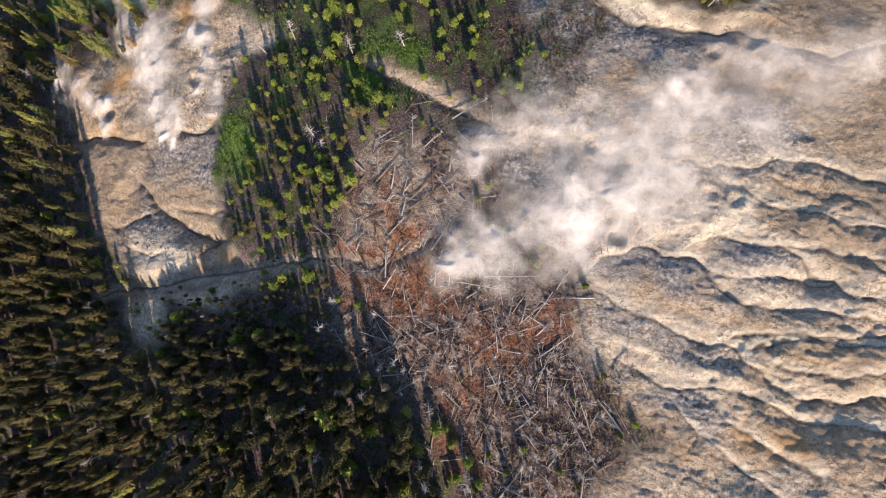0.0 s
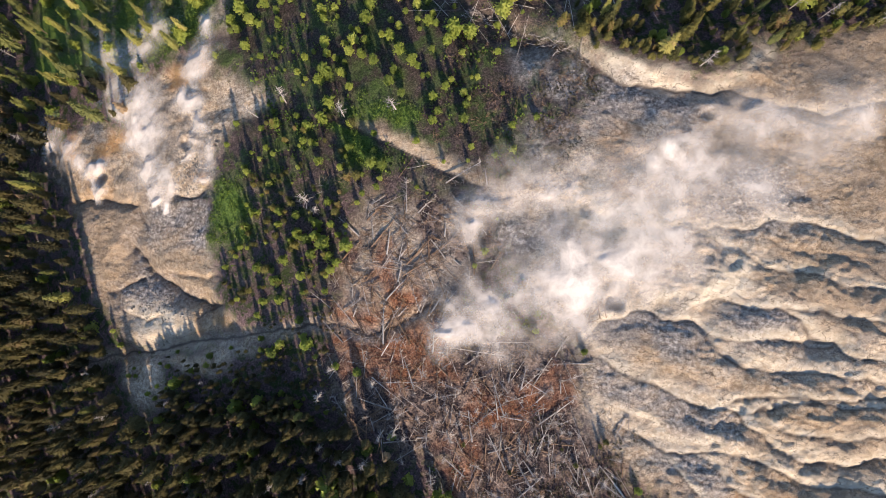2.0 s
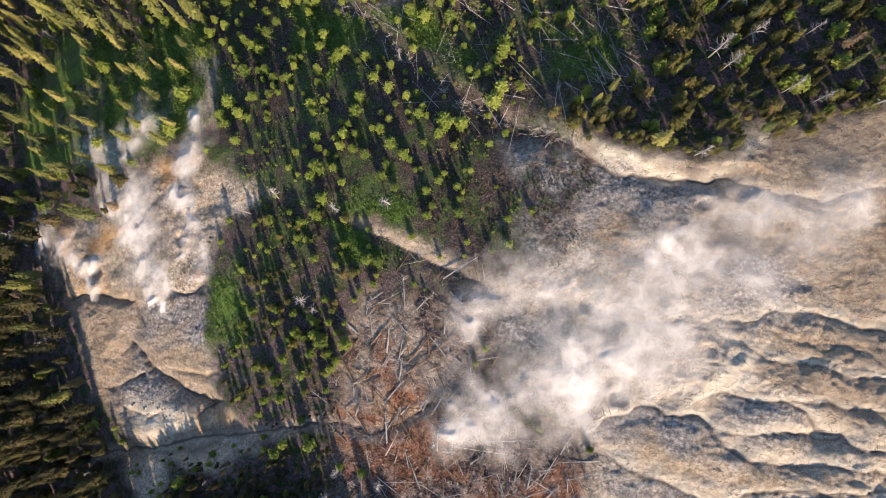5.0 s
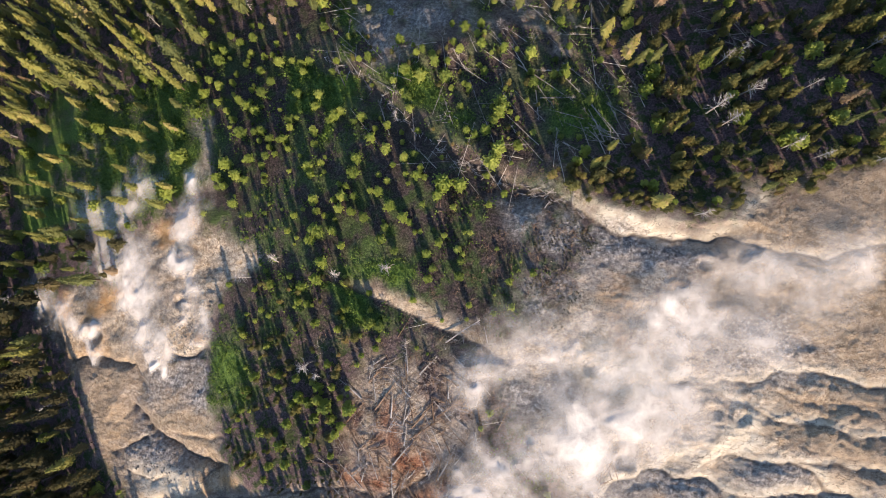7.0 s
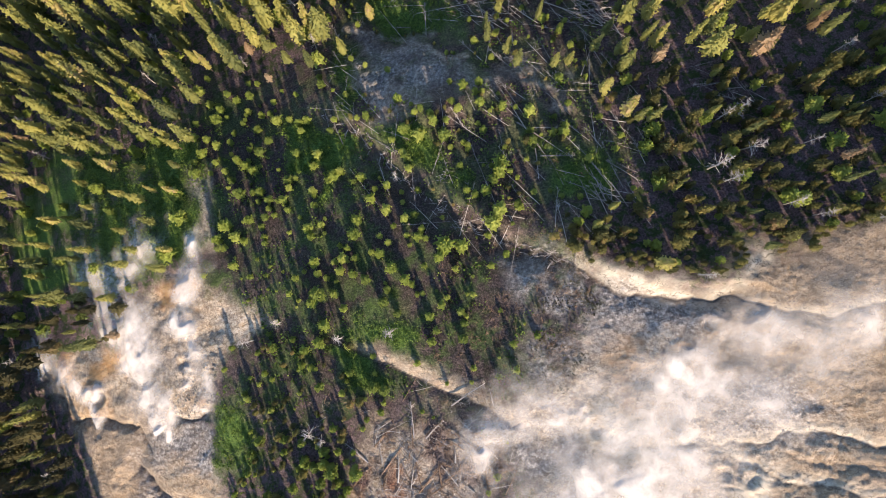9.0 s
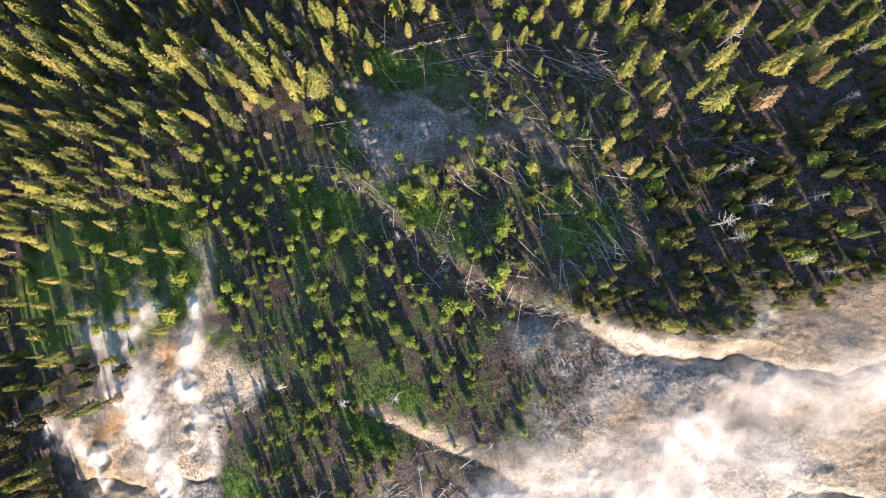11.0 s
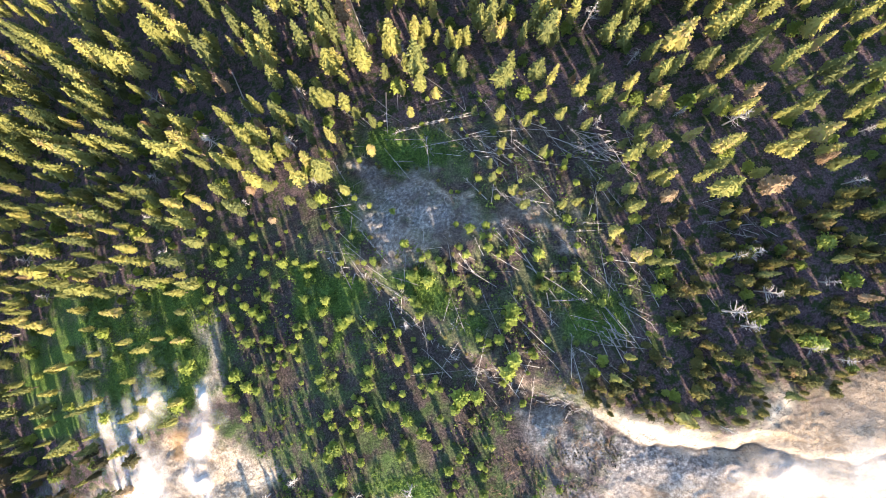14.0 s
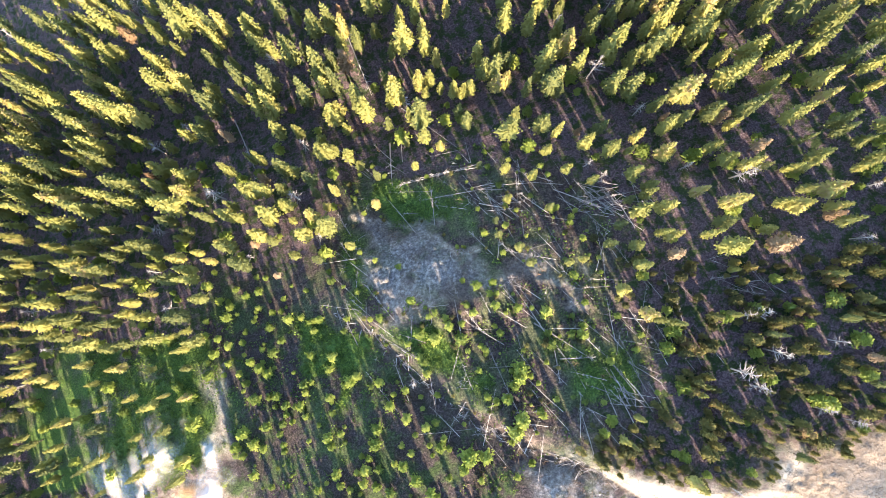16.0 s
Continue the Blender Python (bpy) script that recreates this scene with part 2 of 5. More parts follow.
SALT = [[(31.1, 56.1), (36.4, 52.3), (43.9, 50.1), (51.3, 49.0), (55.3, 50.0), (57.3, 55.3), (61.8, 54.2), (62.0, 50.7), (57.8, 48.2), (49.9, 46.2), (43.5, 47.9), (37.0, 49.9)], [(-64.4, 9.0), (-53.4, 9.4), (-51.0, 5.0), (-55.1, 4.4), (-61.6, 1.5), (-64.0, 4.5)], [(-65.5, 8.3), (-51.3, 8.6), (-50.6, 3.0), (-61.9, 2.0)], [(29.4, 57.2), (37.8, 53.5), (45.9, 50.0), (54.2, 48.0), (60.0, 53.9), (54.8, 46.2), (45.4, 46.5), (36.2, 49.6),
    (30.8, 52.8)], [(23.5, 28.3), (42.7, 27.1), (43.4, 21.5), (27.2, 21.6)], [(34.6, 8.2), (51.5, 16.8), (55.8, 10.9), (43.8, 8.1)], [(27.7, -8.5), (39.7, -15.0), (50.4, -16.7), (49.6, -14.8), (37.0, -12.2), (28.7, -7.5)]]
OCHRE = [[(-90.9, 47.9), (-84.0, 49.6), (-69.6, 51.4), (-62.0, 49.1), (-64.6, 41.9), (-81.8, 41.4)], [(-54.3, 63.5), (-46.2, 63.1), (-45.3, 56.5), (-53.3, 56.2)], [(-75.7, 50.1), (-66.5, 49.3), (-66.8, 45.7), (-74.5, 45.1)], [(-55.4, 9.9), (-42.1, 8.4), (-42.1, 3.8), (-51.3, 3.9)], [(51.2, -22.3), (59.0, -23.0), (64.9, -25.5), (58.9, -26.6), (52.9, -25.0)], [(43.2, 38.4), (47.0, 38.2), (45.9, 35.2), (43.1, 35.8)]]
RED_SOIL = [[(-16.6, 18.5), (-7.8, 19.2), (0.5, 9.5), (-0.7, 1.3), (-9.1, -1.8), (-16.7, 3.5)], [(-7.3, 18.4), (-0.9, 18.2), (-0.9, 9.8), (-7.2, 7.8), (-9.4, 12.0)], [(6.3, -4.7), (23.0, -4.6), (23.0, -10.5), (13.3, -12.7), (5.3, -9.9)], [(-15.9, 1.5), (-0.9, 2.5), (3.2, -2.7), (-7.2, -4.9), (-14.8, -1.7)],
    [(2.2, -17.1), (6.3, -17.0), (7.3, -35.3), (3.3, -35.7)]]

NO_FOREST = [[(-39.4, 58.1), (-45.6, 62.4), (-47.0, 74.7), (-44.0, 85.5), (-41.2, 102.2), (-29.2, 102.3), (-11.6, 102.6),
    (-7.3, 112.9), (23.9, 106.2), (37.2, 93.4), (35.8, 72.5), (29.3, 63.6), (20.8, 60.9), (28.4, 57.3), (24.2, 26.4),
    (11.3, 7.6), (-40.8, 8.9), (-40.9, 31.1)],
    [(-11.2, 117.6), (-3.8, 125.2), (19.8, 120.9), (30.8, 113.3), (40.8, 100.4), (37.0, 85.7), (41.9, 76.4), (36.6, 67.2),
    (23.0, 60.3), (2.7, 62.1), (-15.5, 86.1)], [(-37.0, 3.8), (-13.7, 4.7), (-13.7, -4.9), (-18.2, -13.6), (-27.4, -9.5), (-35.8, -1.8)],
    [(-14.2, 52.2), (81.3, 46.2), (74.8, -52.6), (3.3, -60.1), (2.2, -34.7), (-12.6, -9.2), (-13.7, 4.7)], [(-72.4, 10.4), (-37.0, 4.9), (-36.4, -1.3), (-51.3, -3.1), (-55.6, -7.3), (-59.3, -12.2), (-65.4, -13.6), (-68.1, -5.7)], [(-51.1, 54.0), (-34.3, 51.9), (-33.3, 4.9), (-44.0, 5.0), (-46.0, 30.5)]]


def base(x, y):
    """The broad slope: high in the east, falling to the west and the north."""
    x, y = np.clip(x, -95, 95) / 50, (np.clip(y, -45, 138) - 40) / 50
    return ((2.89)*1+(11.54)*x+(-4.11)*y+(-2.86)*x*x+(-1.88)*x*y+(-3.72)*y*y+(0.48)*x**3+(0.25)*x*x*y+(0.58)*x*y*y+(-0.36)*y**3)


def badland(x, y):
    return np.maximum(inside(x, y, BADLAND_SOUTH, 2.5), inside(x, y, BADLAND_NORTH, 2.5))


def ragged(x, y):
    return x + 0.5 * fbm(x, y, 4.0, 4, 61), y + 0.55 * fbm(x, y, 3.6, 4, 71)


def height(x, y):
    x, y = np.asarray(x, float), np.asarray(y, float)
    z = base(x, y) + 0.8 * fbm(x, y, 24.0, 4, 11) + 0.12 * fbm(x, y, 1.6, 2, 21)
    xw, yw = ragged(x, y)
    bad = badland(x, y)
    for line, deep, wide in GULLIES:
        d, s, side = away(xw, yw, line)
        cut = deep * (0.44 + 0.2 * grain(x, y, 9.0, 45) + 0.08 * grain(x, y, 3.0, 46))
        flank = 1.15 + 0.35 * grain(x, y, 9.0, 47) + 0.12 * grain(x, y, 2.5, 48)
        shade = 0.6 * np.clip(1 - d / (flank * deep), 0, 1) + 0.22 * np.exp(-d / wide * 1.6) + 0.14 * np.exp(-d / 0.3)
        z = z - cut * np.where(side > 0, shade, np.exp(-2.4 * d / wide)) * np.clip((1 - s) * 6, 0, 1)
    u, v = xw * 0.95 - yw * 0.31, xw * 0.31 + yw * 0.95
    ridged = billow(u * 0.55, v * 1.5, 9.0, 5, 31)
    east = np.clip((x - 18) / 30, 0, 1) * np.clip((30 - y) / 20, 0, 1)
    craggy = np.clip(0.5 + 0.9 * fbm(x, y, 13.0, 3, 95), 0, 1)
    z = z + bad * (0.3 + east * 0.25) * ridged + bad * (0.12 + craggy * (0.12 + 0.32 * east * np.clip((x - 28) / 22, 0, 1))) * billow(u * 0.75, v, 1.8, 4, 91)
    lane = v / 3.1 + 0.55 * fbm(u, v, 7.0, 4, 171)
    step = lane - np.floor(lane)
    step = np.where(step < 0.82, step / 0.82, (1 - step) / 0.18)
    lane = (v + 0.25 * u) / 1.3 + 0.8 * fbm(u, v, 3.5, 4, 181)
    small = lane - np.floor(lane)
    small = np.where(small < 0.75, small / 0.75, (1 - small) / 0.25)
    where = np.clip(0.45 + 1.3 * fbm(x, y, 11.0, 3, 191), 0, 1)
    z = z + bad * (0.05 + 0.2 * east) * where * step + bad * (0.012 + 0.15 * east) * np.clip(1.2 - where, 0, 1) * small
    d, s, side = away(xw, yw, CREEK_NORTH)
    z = z - 1.9 * np.exp(-(d / np.where(side > 0, 1.5, np.clip(4.5 - 0.15 * (x - 18), 1.5, 4.5))) ** 2) * np.clip(np.minimum(s, 1 - s) * 10, 0, 1) * np.clip((32 - x) / 12, 0.35, 1)
    z = z + 0.5 * np.exp(-((d - 3.2) / 1.6) ** 2) * (side > 0) * np.clip(np.minimum(s, 1 - s) * 10, 0, 1) * np.clip((24 - x) / 8, 0, 1)
    # the sunny bank of the lower creek
    z = z + 1.9 * np.clip(d / 3.2, 0, 1) * np.exp(-(np.maximum(d - 3.2, 0) / 6) ** 2) * (side > 0) * np.clip((x - 22) / 6, 0, 1) * np.clip((64 - x) / 6, 0, 1)
    # the scarp falls to the north
    z = z - 3.4 * np.exp(-((x - 2) / 9) ** 2 - ((y - 106.5) / 4.5) ** 2) + 2.9 * np.exp(-((x - 8) / 13) ** 2 - ((y - 88) / 3.8) ** 2)
    # the lip of the southern pit stands over the creek
    d, s, side = away(xw, yw, CREEK_SOUTH)
    z = z - 2.2 * np.exp(-(d / np.where(side > 0, 2.2, 6.0)) ** 2) * np.clip((-30 - x) / 10, 0, 1)
    for line, deep, wide in PIT_LEDGES:
        d, s, side = away(xw, yw, line)
        d = np.where(side > 0, d * 2.4, d)
        z = z - deep * np.exp(-2.2 * d / wide) * np.clip(np.minimum(s, 1 - s) * 8, 0, 1)
    pit = np.maximum(inside(x, y, PIT_SOUTH, 3.0), inside(x, y, PIT_NORTH, 3.0))
    z = z - 1.6 * pit + pit * (0.7 * billow(xw, yw, 9.0, 3, 131) + 0.1 * billow(x, y, 1.6, 3, 135) + 0.15 * where * small)
    z = z + inside(x, y, SCARP, 2.0) * (0.7 * billow(xw, yw, 6.0, 4, 151) + 0.45 * billow(x, y, 2.0, 4, 155) + 0.2 * small)
    for group in VENTS:
        for vx, vy, r, deep in group:
            d = np.hypot(x - vx, y - vy) / r * (1 + 0.2 * grain(x, y, 1.5, 77))
            z = z - 0.55 * deep * np.exp(-(d / 0.85) ** 4) + deep * 0.32 * np.exp(-((d - 1.3) / 0.5) ** 2)
    return z


# ---- materials ----
def material(name, rough=0.9):
    m = bpy.data.materials.new(name)
    m.use_nodes = True
    nt = m.node_tree
    b = nt.nodes["Principled BSDF"]
    b.inputs["Roughness"].default_value = rough
    b.inputs["Specular IOR Level"].default_value = 0.25
    return m, nt, b


def noise_node(nt, scale, detail=6.0, rough=0.6, vec=None):
    n = nt.nodes.new("ShaderNodeTexNoise")
    n.inputs["Scale"].default_value, n.inputs["Detail"].default_value, n.inputs["Roughness"].default_value = scale, detail, rough
    if vec is not None:
        nt.links.new(vec, n.inputs["Vector"])
    return n.outputs["Fac"]


def ramp(nt, fac, stops):
    r = nt.nodes.new("ShaderNodeValToRGB")
    while len(r.color_ramp.elements) < len(stops):
        r.color_ramp.elements.new(0.5)
    for e, (p, c) in zip(r.color_ramp.elements, stops):
        e.position, e.color = p, (*c, 1)
    nt.links.new(fac, r.inputs["Fac"])
    return r.outputs["Color"]


def blend(nt, fac, a, b, kind="MIX"):
    n = nt.nodes.new("ShaderNodeMix")
    n.data_type, n.blend_type = "RGBA", kind
    for sock, v in ((n.inputs["Factor"], fac), (n.inputs[6], a), (n.inputs[7], b)):
        if isinstance(v, (int, float)):
            sock.default_value = v
        elif isinstance(v, tuple):
            sock.default_value = (*v, 1)
        else:
            nt.links.new(v, sock)
    return n.outputs[2]


def calc(nt, op, a, b=0.0, clamp=False):
    n = nt.nodes.new("ShaderNodeMath")
    n.operation, n.use_clamp = op, clamp
    for sock, v in ((n.inputs[0], a), (n.inputs[1], b)):
        if isinstance(v, (int, float)):
            sock.default_value = v
        else:
            nt.links.new(v, sock)
    return n.outputs[0]


def attr(nt, name):
    n = nt.nodes.new("ShaderNodeAttribute")
    n.attribute_name = name
    return n.outputs["Fac"]


def relief(nt, b, fac, strength, distance):
    n = nt.nodes.new("ShaderNodeBump")
    n.inputs["Strength"].default_value, n.inputs["Distance"].default_value = strength, distance
    nt.links.new(fac, n.inputs["Height"])
    nt.links.new(n.outputs["Normal"], b.inputs["Normal"])


def ground_material():
    m, nt, b = material("ground")
    pos = nt.nodes.new("ShaderNodeNewGeometry").outputs["Position"]
    big, mid, fine = noise_node(nt, 0.07, 5, 0.6, pos), noise_node(nt, 0.5, 8, 0.7, pos), noise_node(nt, 2.8, 10, 0.8, pos)
    turned = nt.nodes.new("ShaderNodeMapping")
    turned.inputs["Rotation"].default_value = (0, 0, radians(18))
    turned.inputs["Scale"].default_value = (0.8, 1.2, 1.0)
    nt.links.new(pos, turned.inputs["Vector"])
    streak = noise_node(nt, 0.9, 8, 0.72, turned.outputs["Vector"])
    crust = nt.nodes.new("ShaderNodeTexVoronoi")
    crust.inputs["Scale"].default_value = 1.1
    nt.links.new(pos, crust.inputs["Vector"])
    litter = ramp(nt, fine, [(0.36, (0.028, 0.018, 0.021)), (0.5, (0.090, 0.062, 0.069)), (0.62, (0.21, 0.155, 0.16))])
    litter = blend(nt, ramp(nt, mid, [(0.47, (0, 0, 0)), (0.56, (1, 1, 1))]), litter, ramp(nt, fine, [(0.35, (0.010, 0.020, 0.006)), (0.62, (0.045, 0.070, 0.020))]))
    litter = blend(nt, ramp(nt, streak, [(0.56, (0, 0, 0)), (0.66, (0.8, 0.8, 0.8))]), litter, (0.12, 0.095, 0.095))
    pale = ramp(nt, mid, [(0.38, (0.33, 0.24, 0.165)), (0.46, (0.56, 0.45, 0.335)), (0.54, (0.75, 0.635, 0.50)), (0.63, (0.50, 0.35, 0.20))])
    pale = blend(nt, ramp(nt, streak, [(0.40, (0.75, 0.75, 0.75)), (0.50, (0, 0, 0))]), pale, (0.29, 0.215, 0.155))
    pale = blend(nt, ramp(nt, streak, [(0.54, (0, 0, 0)), (0.66, (0.7, 0.7, 0.7))]), pale, (0.64, 0.56, 0.46))
    grey = ramp(nt, fine, [(0.32, (0.12, 0.115, 0.118)), (0.52, (0.27, 0.257, 0.257)), (0.66, (0.46, 0.435, 0.42))])
    rough_at = ramp(nt, noise_node(nt, 0.16, 6, 0.65, pos), [(0.44, (0.08, 0.08, 0.08)), (0.6, (0.8, 0.8, 0.8))])
    specks = calc(nt, "MULTIPLY", ramp(nt, fine, [(0.40, (1, 1, 1)), (0.54, (0, 0, 0))]), rough_at)
    pale = blend(nt, specks, pale, (0.15, 0.11, 0.08))
    crumbs = noise_node(nt, 1.5, 3, 0.65, pos)
    pale = blend(nt, calc(nt, "MULTIPLY", ramp(nt, crumbs, [(0.36, (1, 1, 1)), (0.49, (0, 0, 0))]), 0.75), pale, (0.19, 0.145, 0.115))
    pale = blend(nt, calc(nt, "MULTIPLY", ramp(nt, crumbs, [(0.53, (0, 0, 0)), (0.64, (1, 1, 1))]), 0.6), pale, (0.74, 0.66, 0.55))
    grit = noise_node(nt, 5.5, 6, 0.75, pos)
    pale = blend(nt, ramp(nt, grit, [(0.40, (0.85, 0.85, 0.85)), (0.475, (0, 0, 0))]), pale, (0.20, 0.15, 0.11))
    pale = blend(nt, ramp(nt, grit, [(0.53, (0, 0, 0)), (0.62, (0.6, 0.6, 0.6))]), pale, (0.62, 0.545, 0.44))
    pale = blend(nt, ramp(nt, big, [(0.46, (0, 0, 0)), (0.62, (0.55, 0.55, 0.55))]), pale, grey)
    pale = blend(nt, calc(nt, "MULTIPLY", attr(nt, "warm"), 0.8), pale, ramp(nt, mid, [(0.35, (0.42, 0.20, 0.06)), (0.65, (0.58, 0.36, 0.16))]))
    pale = blend(nt, calc(nt, "MULTIPLY", attr(nt, "tan"), 0.55), pale, ramp(nt, mid, [(0.35, (0.20, 0.14, 0.085)), (0.65, (0.42, 0.30, 0.185))]))
    # grey of ashy ground, and shade put into colour on scarp and slumps
    pale = blend(nt, calc(nt, "MULTIPLY", attr(nt, "ash_and_shade"), 0.9), pale, ramp(nt, crumbs, [(0.36, (0.10, 0.095, 0.098)), (0.48, (0.23, 0.22, 0.222)), (0.54, (0.30, 0.285, 0.28)), (0.63, (0.52, 0.495, 0.475))]))
    # white patches, and sunlight painted pale on the gullies' sunny side
    pale = blend(nt, calc(nt, "MULTIPLY", attr(nt, "salt_and_sun"), 0.8), pale, ramp(nt, mid, [(0.38, (0.58, 0.49, 0.37)), (0.56, (0.76, 0.69, 0.57))]))
    seam = calc(nt, "ABSOLUTE", calc(nt, "SUBTRACT", noise_node(nt, 0.45, 5, 0.6, turned.outputs["Vector"]), 0.5))
    seams = calc(nt, "MULTIPLY", ramp(nt, seam, [(0.006, (1, 1, 1)), (0.019, (0, 0, 0))]), ramp(nt, mid, [(0.45, (0.1, 0.1, 0.1)), (0.55, (0.8, 0.8, 0.8))]))
    pale = blend(nt, seams, pale, (0.10, 0.075, 0.06))
    pale = blend(nt, 1.0, pale, (0.78, 0.79, 0.79), "MULTIPLY")
    red = ramp(nt, fine, [(0.38, (0.05, 0.020, 0.013)), (0.5, (0.24, 0.088, 0.036)), (0.66, (0.45, 0.22, 0.11))])
    mud = ramp(nt, fine, [(0.40, (0.012, 0.009, 0.010)), (0.5, (0.040, 0.029, 0.030)), (0.60, (0.15, 0.112, 0.10))])
    mud = blend(nt, ramp(nt, mid, [(0.48, (0, 0, 0)), (0.56, (0.75, 0.75, 0.75))]), mud, ramp(nt, fine, [(0.40, (0.13, 0.095, 0.08)), (0.60, (0.36, 0.275, 0.225))]))
    green = ramp(nt, fine, [(0.36, (0.022, 0.046, 0.011)), (0.5, (0.075, 0.135, 0.026)), (0.62, (0.16, 0.25, 0.045))])
    # floor of the young wood: its shade put into dark brown and mossy green
    shady_moss = ramp(nt, fine, [(0.38, (0.010, 0.008, 0.007)), (0.5, (0.037, 0.029, 0.027)), (0.62, (0.115, 0.088, 0.080))])
    shady_moss = blend(nt, ramp(nt, noise_node(nt, 0.16, 5, 0.65, pos), [(0.47, (0, 0, 0)), (0.56, (0.85, 0.85, 0.85))]), shady_moss, ramp(nt, fine, [(0.38, (0.014, 0.026, 0.008)), (0.5, (0.040, 0.072, 0.018)), (0.62, (0.09, 0.14, 0.035))]))
    litter = blend(nt, calc(nt, "MULTIPLY", attr(nt, "shady_floor"), 0.85), litter, shady_moss)
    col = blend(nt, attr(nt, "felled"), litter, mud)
    col = blend(nt, calc(nt, "MULTIPLY", attr(nt, "red"), 0.65), col, red)
    col = blend(nt, attr(nt, "bare"), col, pale)
    col = blend(nt, attr(nt, "grass"), col, green)
    # dark creek beds, and shade lines painted into gully and ledge creases
    col = blend(nt, calc(nt, "MULTIPLY", attr(nt, "bed_and_shade"), 0.85), col, (0.07, 0.055, 0.05))
    col = blend(nt, attr(nt, "wet"), col, (0.13, 0.13, 0.14))
    nt.links.new(col, b.inputs["Base Color"])
    lumps = calc(nt, "ADD", calc(nt, "ADD", calc(nt, "MULTIPLY", fine, 0.85), calc(nt, "MULTIPLY", grit, 0.3)), calc(nt, "ADD", calc(nt, "ADD", mid, calc(nt, "ADD", calc(nt, "MULTIPLY", streak, 0.2), calc(nt, "MULTIPLY", crumbs, 0.8))), calc(nt, "MULTIPLY", crust.outputs["Distance"], 0.2)))
    relief(nt, b, lumps, 1.0, 0.36)
    return m


def leaf_material(name, stops):
    m, nt, b = material(name, 0.65)
    info = nt.nodes.new("ShaderNodeObjectInfo").outputs["Random"]
    geo = nt.nodes.new("ShaderNodeNewGeometry")
    tree = calc(nt, "FRACT", calc(nt, "ADD", info, attr(nt, "tint")))
    fac = calc(nt, "ADD", calc(nt, "MULTIPLY", tree, 0.8), calc(nt, "MULTIPLY", geo.outputs["Random Per Island"], 0.2))
    nt.links.new(ramp(nt, fac, stops), b.inputs["Base Color"])
    relief(nt, b, noise_node(nt, 7.0, 4, 0.8, geo.outputs["Position"]), 0.8, 0.25)
    thin = nt.nodes.new("ShaderNodeBsdfTranslucent")
    nt.links.new(ramp(nt, fac, stops), thin.inputs["Color"])
    mix = nt.nodes.new("ShaderNodeMixShader")
    mix.inputs[0].default_value = 0.36
    nt.links.new(b.outputs[0], mix.inputs[1])
    nt.links.new(thin.outputs[0], mix.inputs[2])
    nt.links.new(mix.outputs[0], nt.nodes["Material Output"].inputs["Surface"])
    return m


def wood_material(name, low, high):
    m, nt, b = material(name, 0.85)
    pos = nt.nodes.new("ShaderNodeTexCoord").outputs["Object"]
    n = noise_node(nt, 4.0, 5, 0.7, pos)
    col = ramp(nt, n, [(0.3, low), (0.7, high)])
    info = nt.nodes.new("ShaderNodeObjectInfo").outputs["Random"]
    own = nt.nodes.new("ShaderNodeNewGeometry").outputs["Random Per Island"]
    col = blend(nt, calc(nt, "MULTIPLY", calc(nt, "FRACT", calc(nt, "ADD", info, own)), 0.8), col, tuple(0.55 * v for v in low))
    nt.links.new(col, b.inputs["Base Color"])
    relief(nt, b, n, 0.4, 0.05)
    return m


GROUND = ground_material()
NEEDLES = leaf_material("pine_needles", [(0.0, (0.09, 0.11, 0.046)), (0.3, (0.172, 0.186, 0.060)), (0.7, (0.288, 0.284, 0.080)), (0.88, (0.37, 0.335, 0.105)), (1.0, (0.38, 0.28, 0.15))])
FRESH = leaf_material("young_needles", [(0.0, (0.10, 0.14, 0.034)), (0.5, (0.20, 0.255, 0.048)), (1.0, (0.32, 0.36, 0.085))])
RUST = leaf_material("dry_needles", [(0.0, (0.17, 0.105, 0.06)), (0.5, (0.28, 0.19, 0.11)), (1.0, (0.38, 0.30, 0.20))])
GREENERY = leaf_material("grass_blades", [(0.0, (0.035, 0.07, 0.014)), (0.5, (0.095, 0.165, 0.026)), (1.0, (0.19, 0.27, 0.05))])
SCRUB = leaf_material("scrub_leaves", [(0.0, (0.03, 0.03, 0.018)), (0.5, (0.075, 0.07, 0.04)), (1.0, (0.15, 0.13, 0.08))])
BARK = wood_material("bark", (0.09, 0.065, 0.05), (0.20, 0.16, 0.13))
DEADWOOD = wood_material("dead_wood", (0.20, 0.18, 0.172), (0.56, 0.52, 0.48))
STONE = wood_material("stone", (0.24, 0.20, 0.165), (0.46, 0.40, 0.33))
BASALT = wood_material("rubble", (0.10, 0.095, 0.09), (0.38, 0.35, 0.31))
# needles of the shady wood: shade and lens darkening put into the colour
SHADED = leaf_material("shaded_needles", [(0.0, (0.026, 0.026, 0.014)), (0.35, (0.056, 0.053, 0.023)), (0.75, (0.108, 0.098, 0.037)), (1.0, (0.16, 0.115, 0.066))])
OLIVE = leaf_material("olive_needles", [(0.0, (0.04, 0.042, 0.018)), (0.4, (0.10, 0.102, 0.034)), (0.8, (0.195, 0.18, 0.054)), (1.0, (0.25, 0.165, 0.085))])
BROWNWOOD = wood_material("brown_wood", (0.13, 0.08, 0.05), (0.30, 0.21, 0.15))


